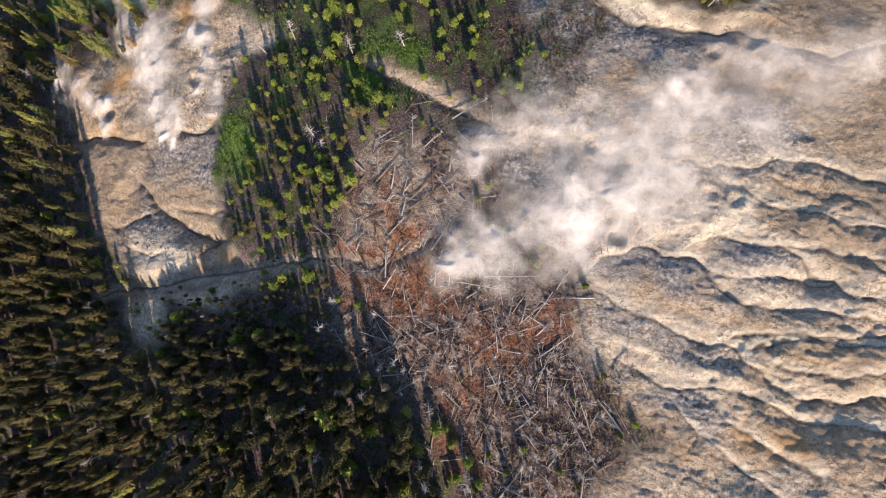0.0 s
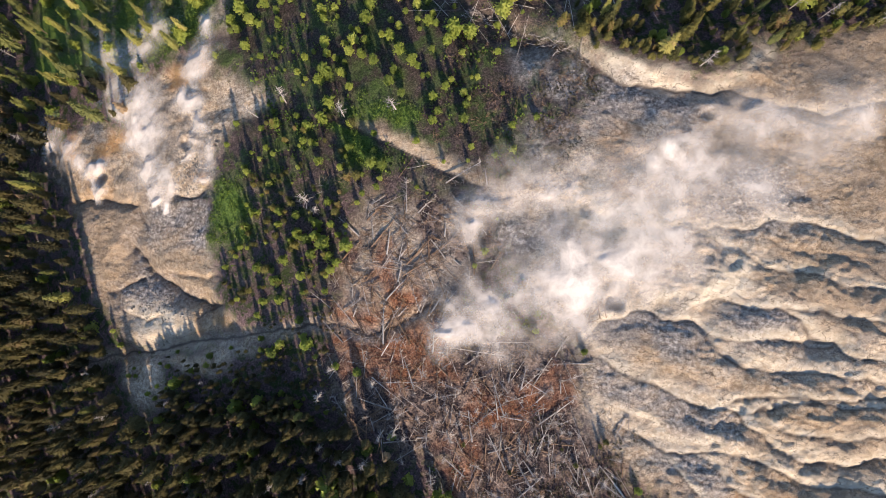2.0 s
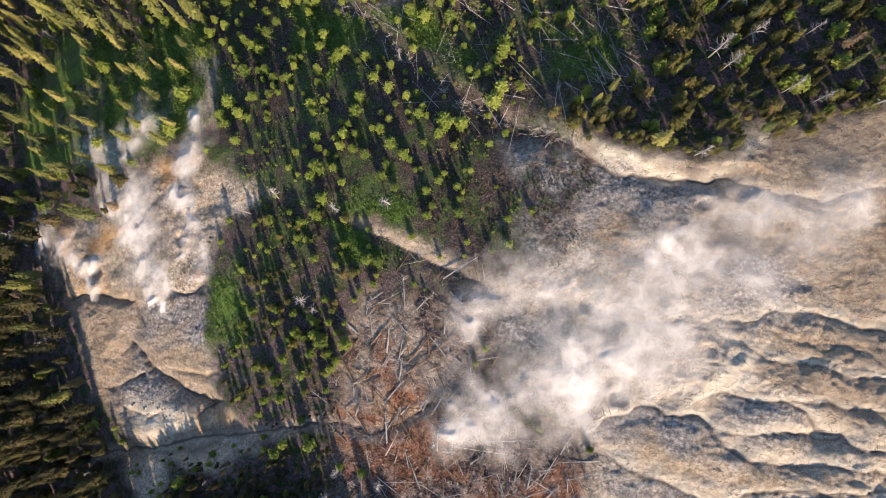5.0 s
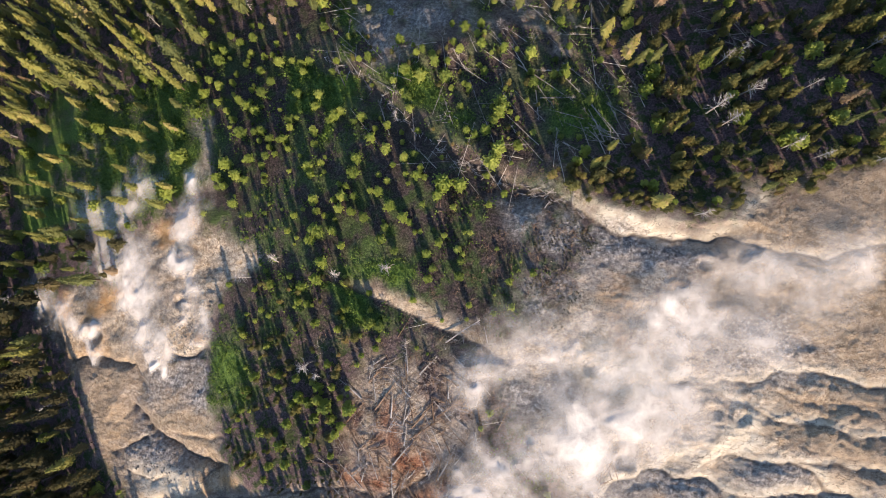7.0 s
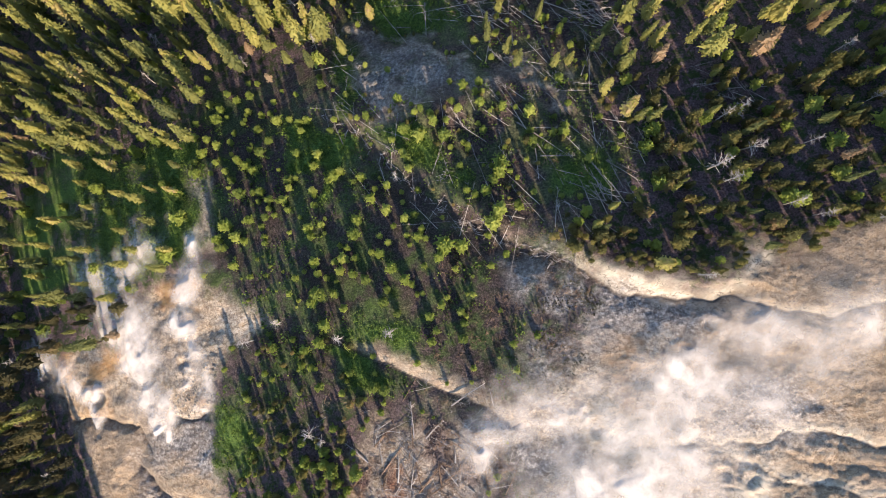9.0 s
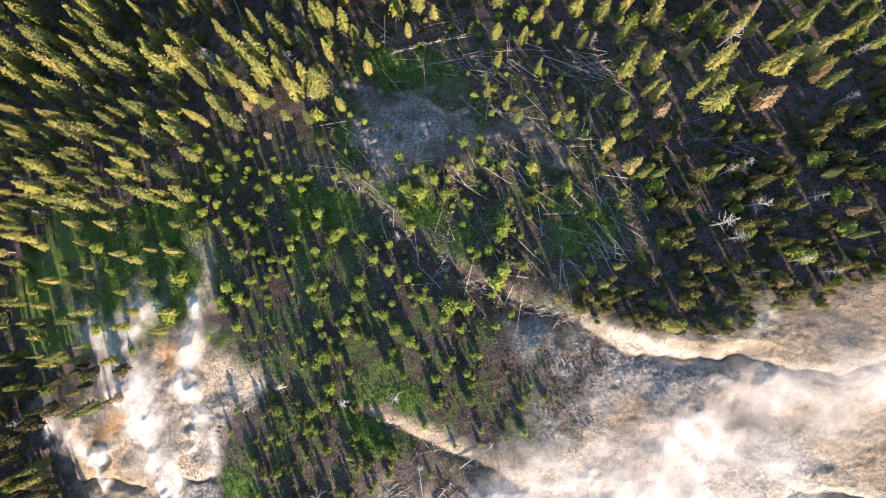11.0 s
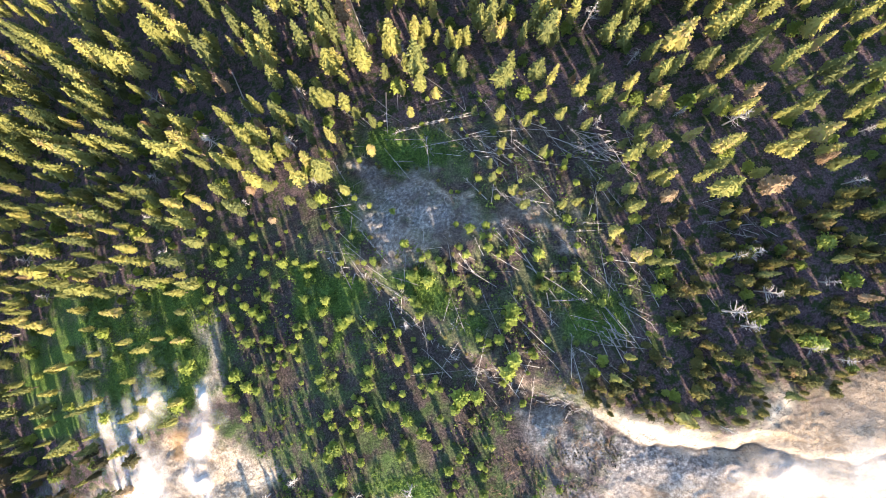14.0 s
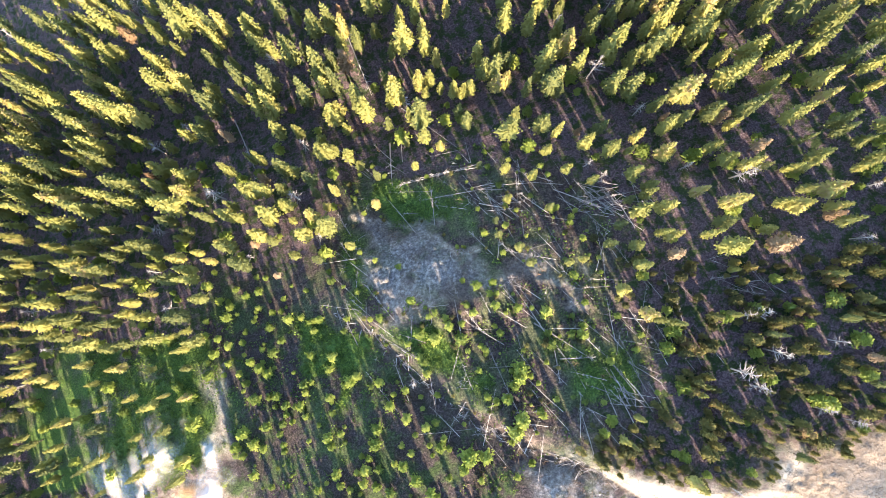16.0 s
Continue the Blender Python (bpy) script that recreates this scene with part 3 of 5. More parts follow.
def steam_material():
    m = bpy.data.materials.new("steam")
    m.use_nodes = True
    nt = m.node_tree
    nt.nodes.remove(nt.nodes["Principled BSDF"])
    geo = nt.nodes.new("ShaderNodeNewGeometry")
    n = noise_node(nt, 0.22, 8, 0.62, geo.outputs["Position"])
    n.node.inputs["Distortion"].default_value = 0.25
    wisps = calc(nt, "ADD", 0.5, calc(nt, "MULTIPLY", calc(nt, "SUBTRACT", n, 0.38, True), 2.8))
    # droplets scatter all ways: the normal counts for little
    soft = nt.nodes.new("ShaderNodeVectorMath")
    soft.operation = "MULTIPLY_ADD"
    soft.inputs[1].default_value = (0.35, 0.35, 0.35)
    soft.inputs[2].default_value = (0.0, -0.08, 0.9)
    nt.links.new(geo.outputs["Normal"], soft.inputs[0])
    even = nt.nodes.new("ShaderNodeVectorMath")
    even.operation = "NORMALIZE"
    nt.links.new(soft.outputs[0], even.inputs[0])
    white = nt.nodes.new("ShaderNodeBsdfDiffuse")
    white.inputs["Color"].default_value = (0.60, 0.565, 0.525, 1)
    nt.links.new(even.outputs[0], white.inputs["Normal"])
    clear = nt.nodes.new("ShaderNodeBsdfTransparent")
    mix = nt.nodes.new("ShaderNodeMixShader")
    nt.links.new(calc(nt, "MULTIPLY", wisps, attr(nt, "dense"), True), mix.inputs[0])
    nt.links.new(clear.outputs[0], mix.inputs[1])
    nt.links.new(white.outputs[0], mix.inputs[2])
    nt.links.new(mix.outputs[0], nt.nodes["Material Output"].inputs["Surface"])
    return m


STEAM = steam_material()


# ---- meshes ----
def mesh_of(name, verts, faces, mat, smooth=False, attrs=None):
    """A mesh from arrays: verts n x 3, faces k x 3 or k x 4."""
    verts, faces = np.asarray(verts, np.float32), np.asarray(faces, np.int32)
    me = bpy.data.meshes.new(name)
    me.vertices.add(len(verts))
    me.vertices.foreach_set("co", verts.ravel())
    k = faces.shape[1]
    me.loops.add(faces.size)
    me.loops.foreach_set("vertex_index", faces.ravel())
    me.polygons.add(len(faces))
    me.polygons.foreach_set("loop_start", np.arange(len(faces), dtype=np.int32) * k)
    me.polygons.foreach_set("use_smooth", np.full(len(faces), smooth))
    for key, values in (attrs or {}).items():
        me.attributes.new(key, "FLOAT", "POINT").data.foreach_set("value", np.asarray(values, np.float32))
    me.materials.append(mat)
    me.update(calc_edges=True)
    return me


def sheet(nx, ny):
    i = np.arange(nx * ny).reshape(ny, nx)
    return np.stack([i[:-1, :-1], i[:-1, 1:], i[1:, 1:], i[1:, :-1]], -1).reshape(-1, 4)


def spread(marks, steps):
    """Grid lines: so fine between the marks, then wider and wider to the horizon."""
    mid = np.concatenate([np.arange(a, b - 0.3 * f, f) for a, b, f in zip(marks, marks[1:], steps)])
    low, out = mid[0], steps[0] * np.cumsum(1.22 ** np.arange(1, 42))
    out = out[out < 3000]
    return np.concatenate([(low - out)[::-1], mid, mid[-1] + out])


def union(x, y, rings, **kw):
    total = 0.0
    for ring in rings:
        total = np.maximum(total, inside(x, y, ring, **kw))
    return total


def build_ground():
    xs, ys = spread((-110, -80, -40, 18, 84, 108), (0.8, 0.32, 0.5, 0.26, 0.6)), spread((-60, -44, 50, 120, 165), (0.6, 0.26, 0.5, 0.8))
    x, y = [a.ravel() for a in np.meshgrid(xs, ys)]
    z = height(x, y)
    bare = np.maximum(badland(x, y), union(x, y, [PIT_NORTH, PIT_SOUTH, PALE_PATCH, SHADE_BANK]))
    bare = np.maximum(bare, 0.8 * union(x, y, [SCARP], rough=5.0) * np.clip(0.75 + 0.6 * fbm(x, y, 4.0, 3, 871), 0.15, 1))
    bare = np.maximum(bare, inside(x, y, FELLED, 3.0) * np.clip((y - 3) / 8, 0, 1) * np.clip(0.3 + 0.9 * fbm(x, y, 5.0, 4, 821), 0, 0.85))
    d, s, side = away(x, y, GULLY_MID)
    bank = np.clip(1.6 - d / (1.5 + 1.0 * np.sin(3.1 * s) + 0.9 * fbm(x, y, 3.0, 3, 851)), 0, 1) * (side > 0) * np.clip((s - 0.2) * 5, 0, 1) * np.clip((1.0 - s) * 4, 0, 1)
    bare = np.maximum(bare, bank)
    d, s, side = away(x, y, CREEK_SOUTH)
    bare = np.maximum(bare, np.clip(1.5 - d / 1.6, 0, 1) * 0.7)
    d, s, side = away(x, y, CREEK_NORTH)
    bare = np.maximum(bare, np.clip(1.5 - d / np.where(side > 0, 3.2, 2.0), 0, 1) * np.clip((x - 28) / 5, 0.12, 0.8) * np.clip(0.7 + 0.8 * fbm(x, y, 3.5, 3, 861), 0.1, 1))
    bare = np.maximum(bare, 0.8 * union(x, y, [FOOTWAY], soft=1.0, rough=1.2))
    d, s, side = away(x, y, SCARP_RIM)
    bare = np.maximum(bare, np.clip(1.6 - d / 0.5, 0, 0.8))
    bare = bare * (1 - 0.85 * union(x, y, SCRUBLAND, soft=3.0, rough=4.0) * np.clip(0.6 + fbm(x, y, 4.0, 4, 811), 0, 1))
    salt_and_sun = union(x, y, SALT, soft=2.0, rough=2.5)
    salt_and_sun = np.maximum(salt_and_sun, 0.35 * bank)
    # dark lines: creek beds, and crease shade put into colour along gullies and ledges
    bed_and_shade = 0.0
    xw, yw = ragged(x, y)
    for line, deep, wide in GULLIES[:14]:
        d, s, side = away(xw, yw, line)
        bed_and_shade = np.maximum(bed_and_shade, np.clip(1.3 - d / 0.28, 0, 1) * np.clip((1 - s) * 8, 0, 1) * (0.75 + 0.5 * grain(x, y, 3.0, 241)))
        # the sun-facing flank of each gully has its sunlight put in as pale colour
        salt_and_sun = np.maximum(salt_and_sun, np.where(side < 0, np.clip(1.25 - d / (0.35 * wide), 0, 1), 0) * (0.8 + 0.4 * grain(x, y, 5.0, 221)))
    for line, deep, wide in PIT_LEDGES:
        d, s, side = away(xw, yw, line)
        bed_and_shade = np.maximum(bed_and_shade, np.clip(1.2 - d / 0.25, 0, 1) * np.clip(np.minimum(s, 1 - s) * 8, 0, 1) * 0.8)
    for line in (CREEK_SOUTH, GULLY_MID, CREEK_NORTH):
        bed_and_shade = np.maximum(bed_and_shade, np.clip(1.3 - away(xw, yw, line)[0] / 0.3, 0, 1))
    wet = 0.0
    for group in VENTS:
        for vx, vy, r, deep in [v for v in group if v[3] >= 1.4]:
            wet = np.maximum(wet, np.clip(1.2 - np.hypot(x - vx, y - vy) / r * 1.6 + 0.4 * grain(x, y, 1.2, 231), 0, 1))
    warm = np.clip(0.4 * bank + union(x, y, OCHRE, soft=2.0) * (0.6 + fbm(x, y, 4, 3, 201)) + np.clip(fbm(x, y, 9, 4, 211) - 0.62, 0, 0.5), 0, 1)
    me = mesh_of("ground", np.stack([x, y, z], 1), sheet(len(xs), len(ys)), GROUND, True, {
        "bare": bare, "grass": np.clip(union(x, y, GRASS, soft=1.5, rough=2.5) * (0.9 + 0.6 * fbm(x, y, 5.0, 3, 801)), 0, 0.95), "red": union(x, y, RED_SOIL, soft=2.0, rough=4.0),
        "tan": union(x, y, TAN, soft=3.0, rough=3.0), "salt_and_sun": np.clip(salt_and_sun, 0, 1), "wet": wet, "shady_floor": union(x, y, [YOUNG, CLEARING] + NO_FOREST[:1], soft=3.0) * np.clip((y - 26) / 12, 0.25, 1), "bed_and_shade": np.clip(bed_and_shade, 0, 1), "ash_and_shade": union(x, y, ASH_AND_SHADE, soft=3.0, rough=3.5), "felled": union(x, y, [FELLED, CLEARING], soft=4.0, rough=3.5) * np.where(y > 62, 0.25, 1), "warm": warm})
    tagged(new("ground", me), "pale eroded thermal ground with forest floor and grass", "ground", kind="structure")


build_ground()


def tuft(c, out, long, wide, rng):
    """A spindle of needles: six small faces round a line from c along out."""
    out = np.asarray(out) / np.linalg.norm(out)
    side = np.cross(out, (0.3, 0.2, 1.0))
    side /= np.linalg.norm(side) + 1e-9
    up = np.cross(side, out)
    turn = rng.random() * 2.1
    v = [c - out * long * 0.25]
    for k in range(3):
        a = turn + k * 2.094
        v.append(c + out * long * 0.25 + (side * math.cos(a) + up * 0.7 * math.sin(a)) * wide)
    v.append(c + out * long * 0.75)
    return np.array(v), np.array([(0, 2, 1), (0, 3, 2), (0, 1, 3), (4, 1, 2), (4, 2, 3), (4, 3, 1)])


def join(bits):
    vs, fs, n = [], [], 0
    for v, f in bits:
        vs.append(v)
        fs.append(np.asarray(f) + n)
        n += len(v)
    return np.concatenate(vs), np.concatenate(fs)


def rod(a, b, ra, rb, sides=5, ends=True):
    a, b = np.asarray(a, float), np.asarray(b, float)
    way = (b - a) / (np.linalg.norm(b - a) + 1e-9)
    side = np.cross(way, (0.31, 0.87, 0.38) if abs(way[2]) > 0.7 else (0, 0, 1.0))
    side /= np.linalg.norm(side)
    up = np.cross(way, side)
    ang = np.arange(sides) * 2 * math.pi / sides
    ring = np.cos(ang)[:, None] * side + np.sin(ang)[:, None] * up
    v = np.concatenate([a + ring * ra, b + ring * rb, [a], [b]])
    f = []
    for k in range(sides):
        j = (k + 1) % sides
        f += [(k, j, sides + j), (k, sides + j, sides + k)]
        if ends:
            f += [(j, k, 2 * sides), (sides + k, sides + j, 2 * sides + 1)]
    return v, np.array(f)


def needle_tuft(c, face, out, wide, long, rng):
    """A small spray of needles: three faces on the crown's side, with a tip outwards."""
    side = np.cross(face, (0.3, 0.2, 1.0))
    side /= np.linalg.norm(side) + 1e-9
    up = np.cross(face, side)
    turn = rng.random() * 2.1
    v = [c + (side * math.cos(turn + k * 2.094) + up * math.sin(turn + k * 2.094)) * wide for k in range(3)] + [c + face * wide * 0.38 + out * long]
    return np.array(v), np.array([(0, 1, 3), (1, 2, 3), (2, 0, 3)])


def pine_crown(seed, high, wide, bottom, count, blunt=1.0, needle=0.6, tiers=9):
    """Ragged skirts of boughs, tier over tier, with needle sprays on them; gives points and faces."""
    rng = random.Random(seed)
    bits = []
    lobes = [(rng.random() * 6.28, rng.randint(2, 4), rng.uniform(0.05, 0.14)) for _ in range(3)]

    def reach(s, a):
        full = wide * min(1.0, 0.5 + s * 2.6) * (1 - s) ** (0.78 / blunt)
        return full * (1 + sum(amp * math.cos(n * (a - p) + 5 * s) for p, n, amp in lobes)) + 0.04

    rise = high * (1 - bottom) / tiers
    for k in range(tiers):
        s = (k + rng.uniform(0.0, 0.35)) / tiers
        z = high * bottom + high * (1 - bottom) * s
        arms = max(4, round((7.5 if blunt <= 1 else 6) * (1 - 0.55 * s)))
        turn = rng.random() * 6.28
        v = [(rng.uniform(-0.06, 0.06), rng.uniform(-0.06, 0.06), z + rise * rng.uniform(1.35, 1.8))]
        for j in range(2 * arms):
            a = turn + (j + rng.uniform(-0.3, 0.3)) * math.pi / arms
            r = reach(s, a) * (rng.uniform(0.84, 1.1) if j % 2 else rng.uniform(0.5, 0.72))
            v.append((math.cos(a) * r, math.sin(a) * r, z + (rng.uniform(-0.3, 0.1) if j % 2 else rng.uniform(0.1, 0.45)) * rise))
        f = [(0, 1 + j, 1 + (j + 1) % (2 * arms)) for j in range(2 * arms)]
        bits.append((np.array(v), np.array(f)))
    for k in range(count):
        s = ((k + rng.random()) / count) ** (1.15 if blunt <= 1 else 0.95) * 0.97
        a = k * 2.39996 + rng.uniform(-0.4, 0.4)
        r = reach(s, a) * (rng.uniform(0.72, 1.0) if rng.random() < 0.75 else rng.uniform(0.45, 0.75))
        c = np.array([math.cos(a) * r, math.sin(a) * r, high * (bottom + (1 - bottom) * s) + rise * rng.uniform(0.0, 0.5)])
        way = np.array([math.cos(a), math.sin(a), rng.uniform(-0.1, 0.5) + 0.8 * s])
        face = np.array([math.cos(a) * 0.85 + rng.gauss(0, 0.25), math.sin(a) * 0.85 + rng.gauss(0, 0.25), 0.5 + 0.3 * s + rng.gauss(0, 0.2)])
        face /= np.linalg.norm(face)
        bits.append(needle_tuft(c, face, way, needle * rng.uniform(0.4, 0.75), needle * rng.uniform(0.25, 0.6), rng))
    return join(bits)


def trunk_of(high, thick, seed):
    rng = random.Random(seed)
    bits, p = [], np.array([0, 0, -0.8])
    for k in range(2):
        q = np.array([rng.uniform(-0.12, 0.12), rng.uniform(-0.12, 0.12), high * (k + 1) / 2.1])
        bits.append(rod(p, q, thick * (1 - k / 2.2), thick * (1 - (k + 1) / 2.2), 5, False))
        p = q
    return join(bits)


def snag_of(seed, high, count, reach):
    """The bare branches of a dead tree."""
    rng = random.Random(seed)
    bits = []
    for k in range(count):
        z = high * rng.uniform(0.3, 0.97)
        a = rng.random() * 6.28
        r = reach * rng.uniform(0.5, 1.1) * (1.25 - z / high)
        tip = np.array([math.cos(a) * r, math.sin(a) * r, z + rng.uniform(-0.3, 0.5)])
        bits.append(rod((0, 0, z), tip, 0.06, 0.02, 3, False))
        bits.append(rod(tip * np.array([0.6, 0.6, 1.0]), tip + np.array([rng.uniform(-0.5, 0.5), rng.uniform(-0.5, 0.5), 0.25]), 0.035, 0.015, 3, False))
    return join(bits)


# ---- the woods ----
KINDS = {}


def add_kind(name, label, category, group, variants):
    """variants: for each, parts of (part name, verts, faces, material)."""
    KINDS[name] = dict(label=label, category=category, group=group, variants=variants, spots=[])


def pines(count, crown, **kw):
    made = []
    for k in range(count):
        high, wide = kw["high"] * (0.9 + 0.07 * k), kw["wide"] * (0.8, 1.25, 0.95, 1.1, 0.7)[k]
        made.append([("crown", *pine_crown(kw["seed"] + k, high, wide, kw["bottom"], kw["tufts"], kw.get("blunt", 1.0), kw["needle"], kw.get("tiers", 9)), crown),
                     ("trunk", *trunk_of(high, kw["thick"], kw["seed"] + k), BARK)])
    return made


add_kind("pine_tree", "tall slender green pine in dense forest", "tree", "forest pines", pines(5, NEEDLES, high=16.5, wide=2.0, bottom=0.2, tufts=118, needle=0.5, thick=0.2, seed=100))
add_kind("shaded_pine", "dim olive-brown pine in crowded forest", "tree", "crowded pines", pines(5, SHADED, high=14.0, wide=2.5, bottom=0.25, tufts=105, needle=0.5, thick=0.18, seed=150))
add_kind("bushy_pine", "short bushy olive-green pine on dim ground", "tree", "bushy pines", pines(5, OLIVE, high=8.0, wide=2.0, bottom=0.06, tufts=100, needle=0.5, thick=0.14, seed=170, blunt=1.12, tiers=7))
add_kind("young_pine", "young yellow-green pine on open ground", "tree", "young pines", pines(4, FRESH, high=3.5, wide=1.2, bottom=0.04, tufts=74, needle=0.4, thick=0.09, seed=200, blunt=1.3, tiers=5))
add_kind("dry_pine", "dead pine with rust-brown needles", "tree", "dry pines", pines(2, RUST, high=15.0, wide=1.8, bottom=0.26, tufts=110, needle=0.5, thick=0.18, seed=300))
add_kind("dead_tree", "bare grey standing dead tree", "dead tree", "standing dead trees", [[("trunk", *trunk_of(12.0, 0.19, 400 + k), DEADWOOD), ("crown", *snag_of(400 + k, 12.0, 34, 2.2), DEADWOOD)] for k in range(3)])

rng = random.Random(7)


def plant(name, x, y, size=1.0, lean=0.03):
    KINDS[name]["spots"].append((x, y, size, rng.random() * 6.28, rng.uniform(-lean, lean), rng.uniform(-lean, lean), rng.randrange(len(KINDS[name]["variants"]))))


def scatter(low, high, gap, seed):
    r = np.random.RandomState(seed)
    gx, gy = np.meshgrid(np.arange(low[0], high[0], gap), np.arange(low[1], high[1], gap))
    gx = gx + (np.arange(gx.shape[0]) % 2)[:, None] * gap / 2
    x, y = gx.ravel() + r.uniform(-0.48, 0.48, gx.size) * gap, gy.ravel() + r.uniform(-0.48, 0.48, gx.size) * gap
    return x, y, r.random_sample(gx.size)


# young pines one by one: place and crown width in centimetres
YOUNG_WEST = [(-40.6, 104.3, 20), (-31.4, 101.5, 14), (-36.0, 99.8, 22), (-34.1, 98.1, 18), (-31.2, 98.4, 22), (-40.0, 98.0, 20),
    (-37.6, 96.4, 24), (-38.7, 94.4, 26), (-28.8, 93.7, 22), (-26.8, 93.6, 18), (-25.4, 91.7, 24), (-32.9, 92.6, 16),
    (-32.2, 94.4, 14), (-29.8, 90.7, 20), (-34.9, 91.0, 14), (-43.4, 94.3, 18), (-44.1, 91.5, 22), (-41.0, 90.3, 24),
    (-38.8, 88.6, 22), (-35.8, 88.7, 22), (-27.4, 87.7, 20), (-29.6, 85.6, 24), (-31.8, 86.6, 14), (-42.1, 87.3, 24),
    (-44.1, 85.8, 18), (-39.3, 84.9, 20), (-34.4, 84.6, 22), (-32.6, 83.0, 26), (-31.0, 81.8, 24), (-37.1, 82.6, 22),
    (-43.9, 83.2, 26), (-35.9, 80.5, 20)]
YOUNG_MID = [(-21.5, 83.9, 20), (-17.2, 82.8, 22), (-20.6, 90.2, 24), (-18.8, 90.5, 24), (-20.3, 88.5, 22), (-13.2, 89.7, 16),
    (-14.2, 87.4, 18), (-22.7, 91.5, 16), (-15.3, 97.8, 26), (-10.4, 94.6, 20), (-14.3, 77.8, 26), (-12.9, 78.5, 24),
    (-18.2, 80.6, 18), (-23.7, 78.5, 24), (-15.5, 77.1, 20), (-8.7, 76.6, 26), (-10.4, 76.0, 14), (-5.3, 76.1, 12),
    (-4.0, 74.4, 24), (-6.4, 74.0, 18), (-7.4, 72.1, 22), (-1.3, 70.6, 14), (-4.6, 69.5, 26), (-10.5, 68.3, 26),
    (-1.2, 67.3, 22), (0.7, 67.8, 18), (-11.3, 65.6, 28), (-3.5, 66.2, 18), (-6.4, 64.6, 14), (-1.2, 64.0, 16),
    (0.8, 63.4, 24)]
YOUNG_SOUTH = [(-34.1, 77.2, 30), (-29.8, 77.1, 22), (-28.1, 75.0, 22), (-25.1, 74.6, 22), (-23.7, 76.9, 22), (-18.8, 75.3, 28),
    (-18.7, 72.4, 22), (-28.2, 73.3, 20), (-24.3, 72.4, 14), (-21.8, 70.5, 12), (-29.1, 71.7, 22), (-32.5, 71.6, 24),
    (-20.2, 68.0, 32), (-17.6, 68.4, 20), (-19.8, 66.3, 22), (-35.8, 68.5, 26), (-34.0, 67.5, 18), (-37.5, 71.2, 32),
    (-39.6, 68.5, 30), (-29.7, 67.7, 16), (-29.6, 66.5, 18), (-36.5, 62.8, 22), (-38.4, 66.6, 24), (-33.2, 60.1, 16),
    (-29.9, 60.0, 12), (-23.8, 58.7, 20), (-19.6, 61.2, 26), (-19.2, 58.9, 24), (-17.6, 57.9, 20), (-14.3, 63.8, 14),
    (-13.0, 63.1, 16), (-13.9, 61.2, 26)]
YOUNG_CREEK = [(-11.4, 61.0, 18), (-14.7, 58.9, 26), (-12.3, 58.0, 26), (-9.9, 56.6, 24), (-19.5, 55.1, 36), (-16.2, 54.7, 24),
    (5.6, 61.1, 40), (8.7, 60.7, 30), (4.4, 59.2, 26), (-6.7, 61.1, 28), (-4.8, 58.2, 26), (-8.3, 61.7, 18),
    (-2.4, 55.7, 30), (-6.0, 54.3, 24), (-7.1, 52.0, 30), (-14.7, 51.8, 24), (1.3, 48.4, 26), (3.7, 50.2, 20),
    (7.1, 48.6, 22), (9.7, 51.4, 14), (0.5, 52.7, 16), (1.4, 57.9, 14), (-4.6, 49.6, 24), (6.8, 43.7, 28), (16.7, 58.1, 22),
    (1.1, 43.8, 26), (-20.8, 53.6, 30), (-18.9, 49.0, 26), (-20.3, 45.9, 28), (-25.4, 47.0, 20), (-29.8, 45.8, 24),
    (-23.3, 44.6, 24)]
YOUNG_NORTH = [(-24.1, 41.8, 22), (-22.4, 41.3, 20), (-14.8, 44.6, 18), (-14.8, 39.6, 22), (-21.1, 37.5, 22), (-10.7, 36.6, 28),
    (-8.7, 35.9, 28), (-16.8, 36.0, 20), (-29.1, 28.2, 22), (-29.4, 25.8, 16), (-21.7, 25.4, 24), (-18.9, 25.2, 20),
    (-23.7, 22.6, 30), (-20.4, 21.4, 32), (-16.1, 20.9, 30), (-34.0, 17.4, 28), (-28.6, 18.8, 22), (-22.8, 19.6, 28),
    (-30.2, 14.6, 28), (-25.0, 15.5, 28), (-18.0, 17.9, 20), (17.7, 75.2, 34), (14.4, 70.3, 30), (16.2, 72.3, 24),
    (11.0, 71.0, 18), (12.4, 70.0, 18), (16.2, 66.2, 36), (14.9, 64.2, 34), (-0.1, 80.2, 22), (2.3, 62.9, 16),
    (-4.9, 63.1, 20), (11.6, 80.4, 16)]
YOUNG_EAST = [(-1.3, 98.0, 14), (-5.8, 100.3, 14), (-0.0, 91.0, 28), (-6.6, 88.9, 20), (3.0, 87.5, 16), (6.0, 86.7, 16),
    (6.3, 85.3, 24), (8.8, 85.1, 16), (10.3, 88.3, 18), (11.3, 86.8, 20), (12.8, 91.7, 22), (15.9, 91.7, 24),
    (10.5, 93.0, 16), (15.0, 89.7, 16), (15.5, 87.4, 24), (19.6, 86.2, 20), (15.5, 82.1, 22), (12.3, 79.5, 18),
    (0.5, 84.6, 30), (3.3, 83.1, 28), (8.1, 82.3, 30), (0.3, 79.3, 22), (17.4, 73.5, 38), (24.5, 84.5, 26), (31.9, 85.0, 20),
    (24.1, 80.6, 20), (24.2, 78.7, 28), (28.1, 79.7, 20), (30.0, 79.4, 30), (37.2, 81.5, 20), (34.0, 73.8, 24),
    (33.1, 100.1, 12)]
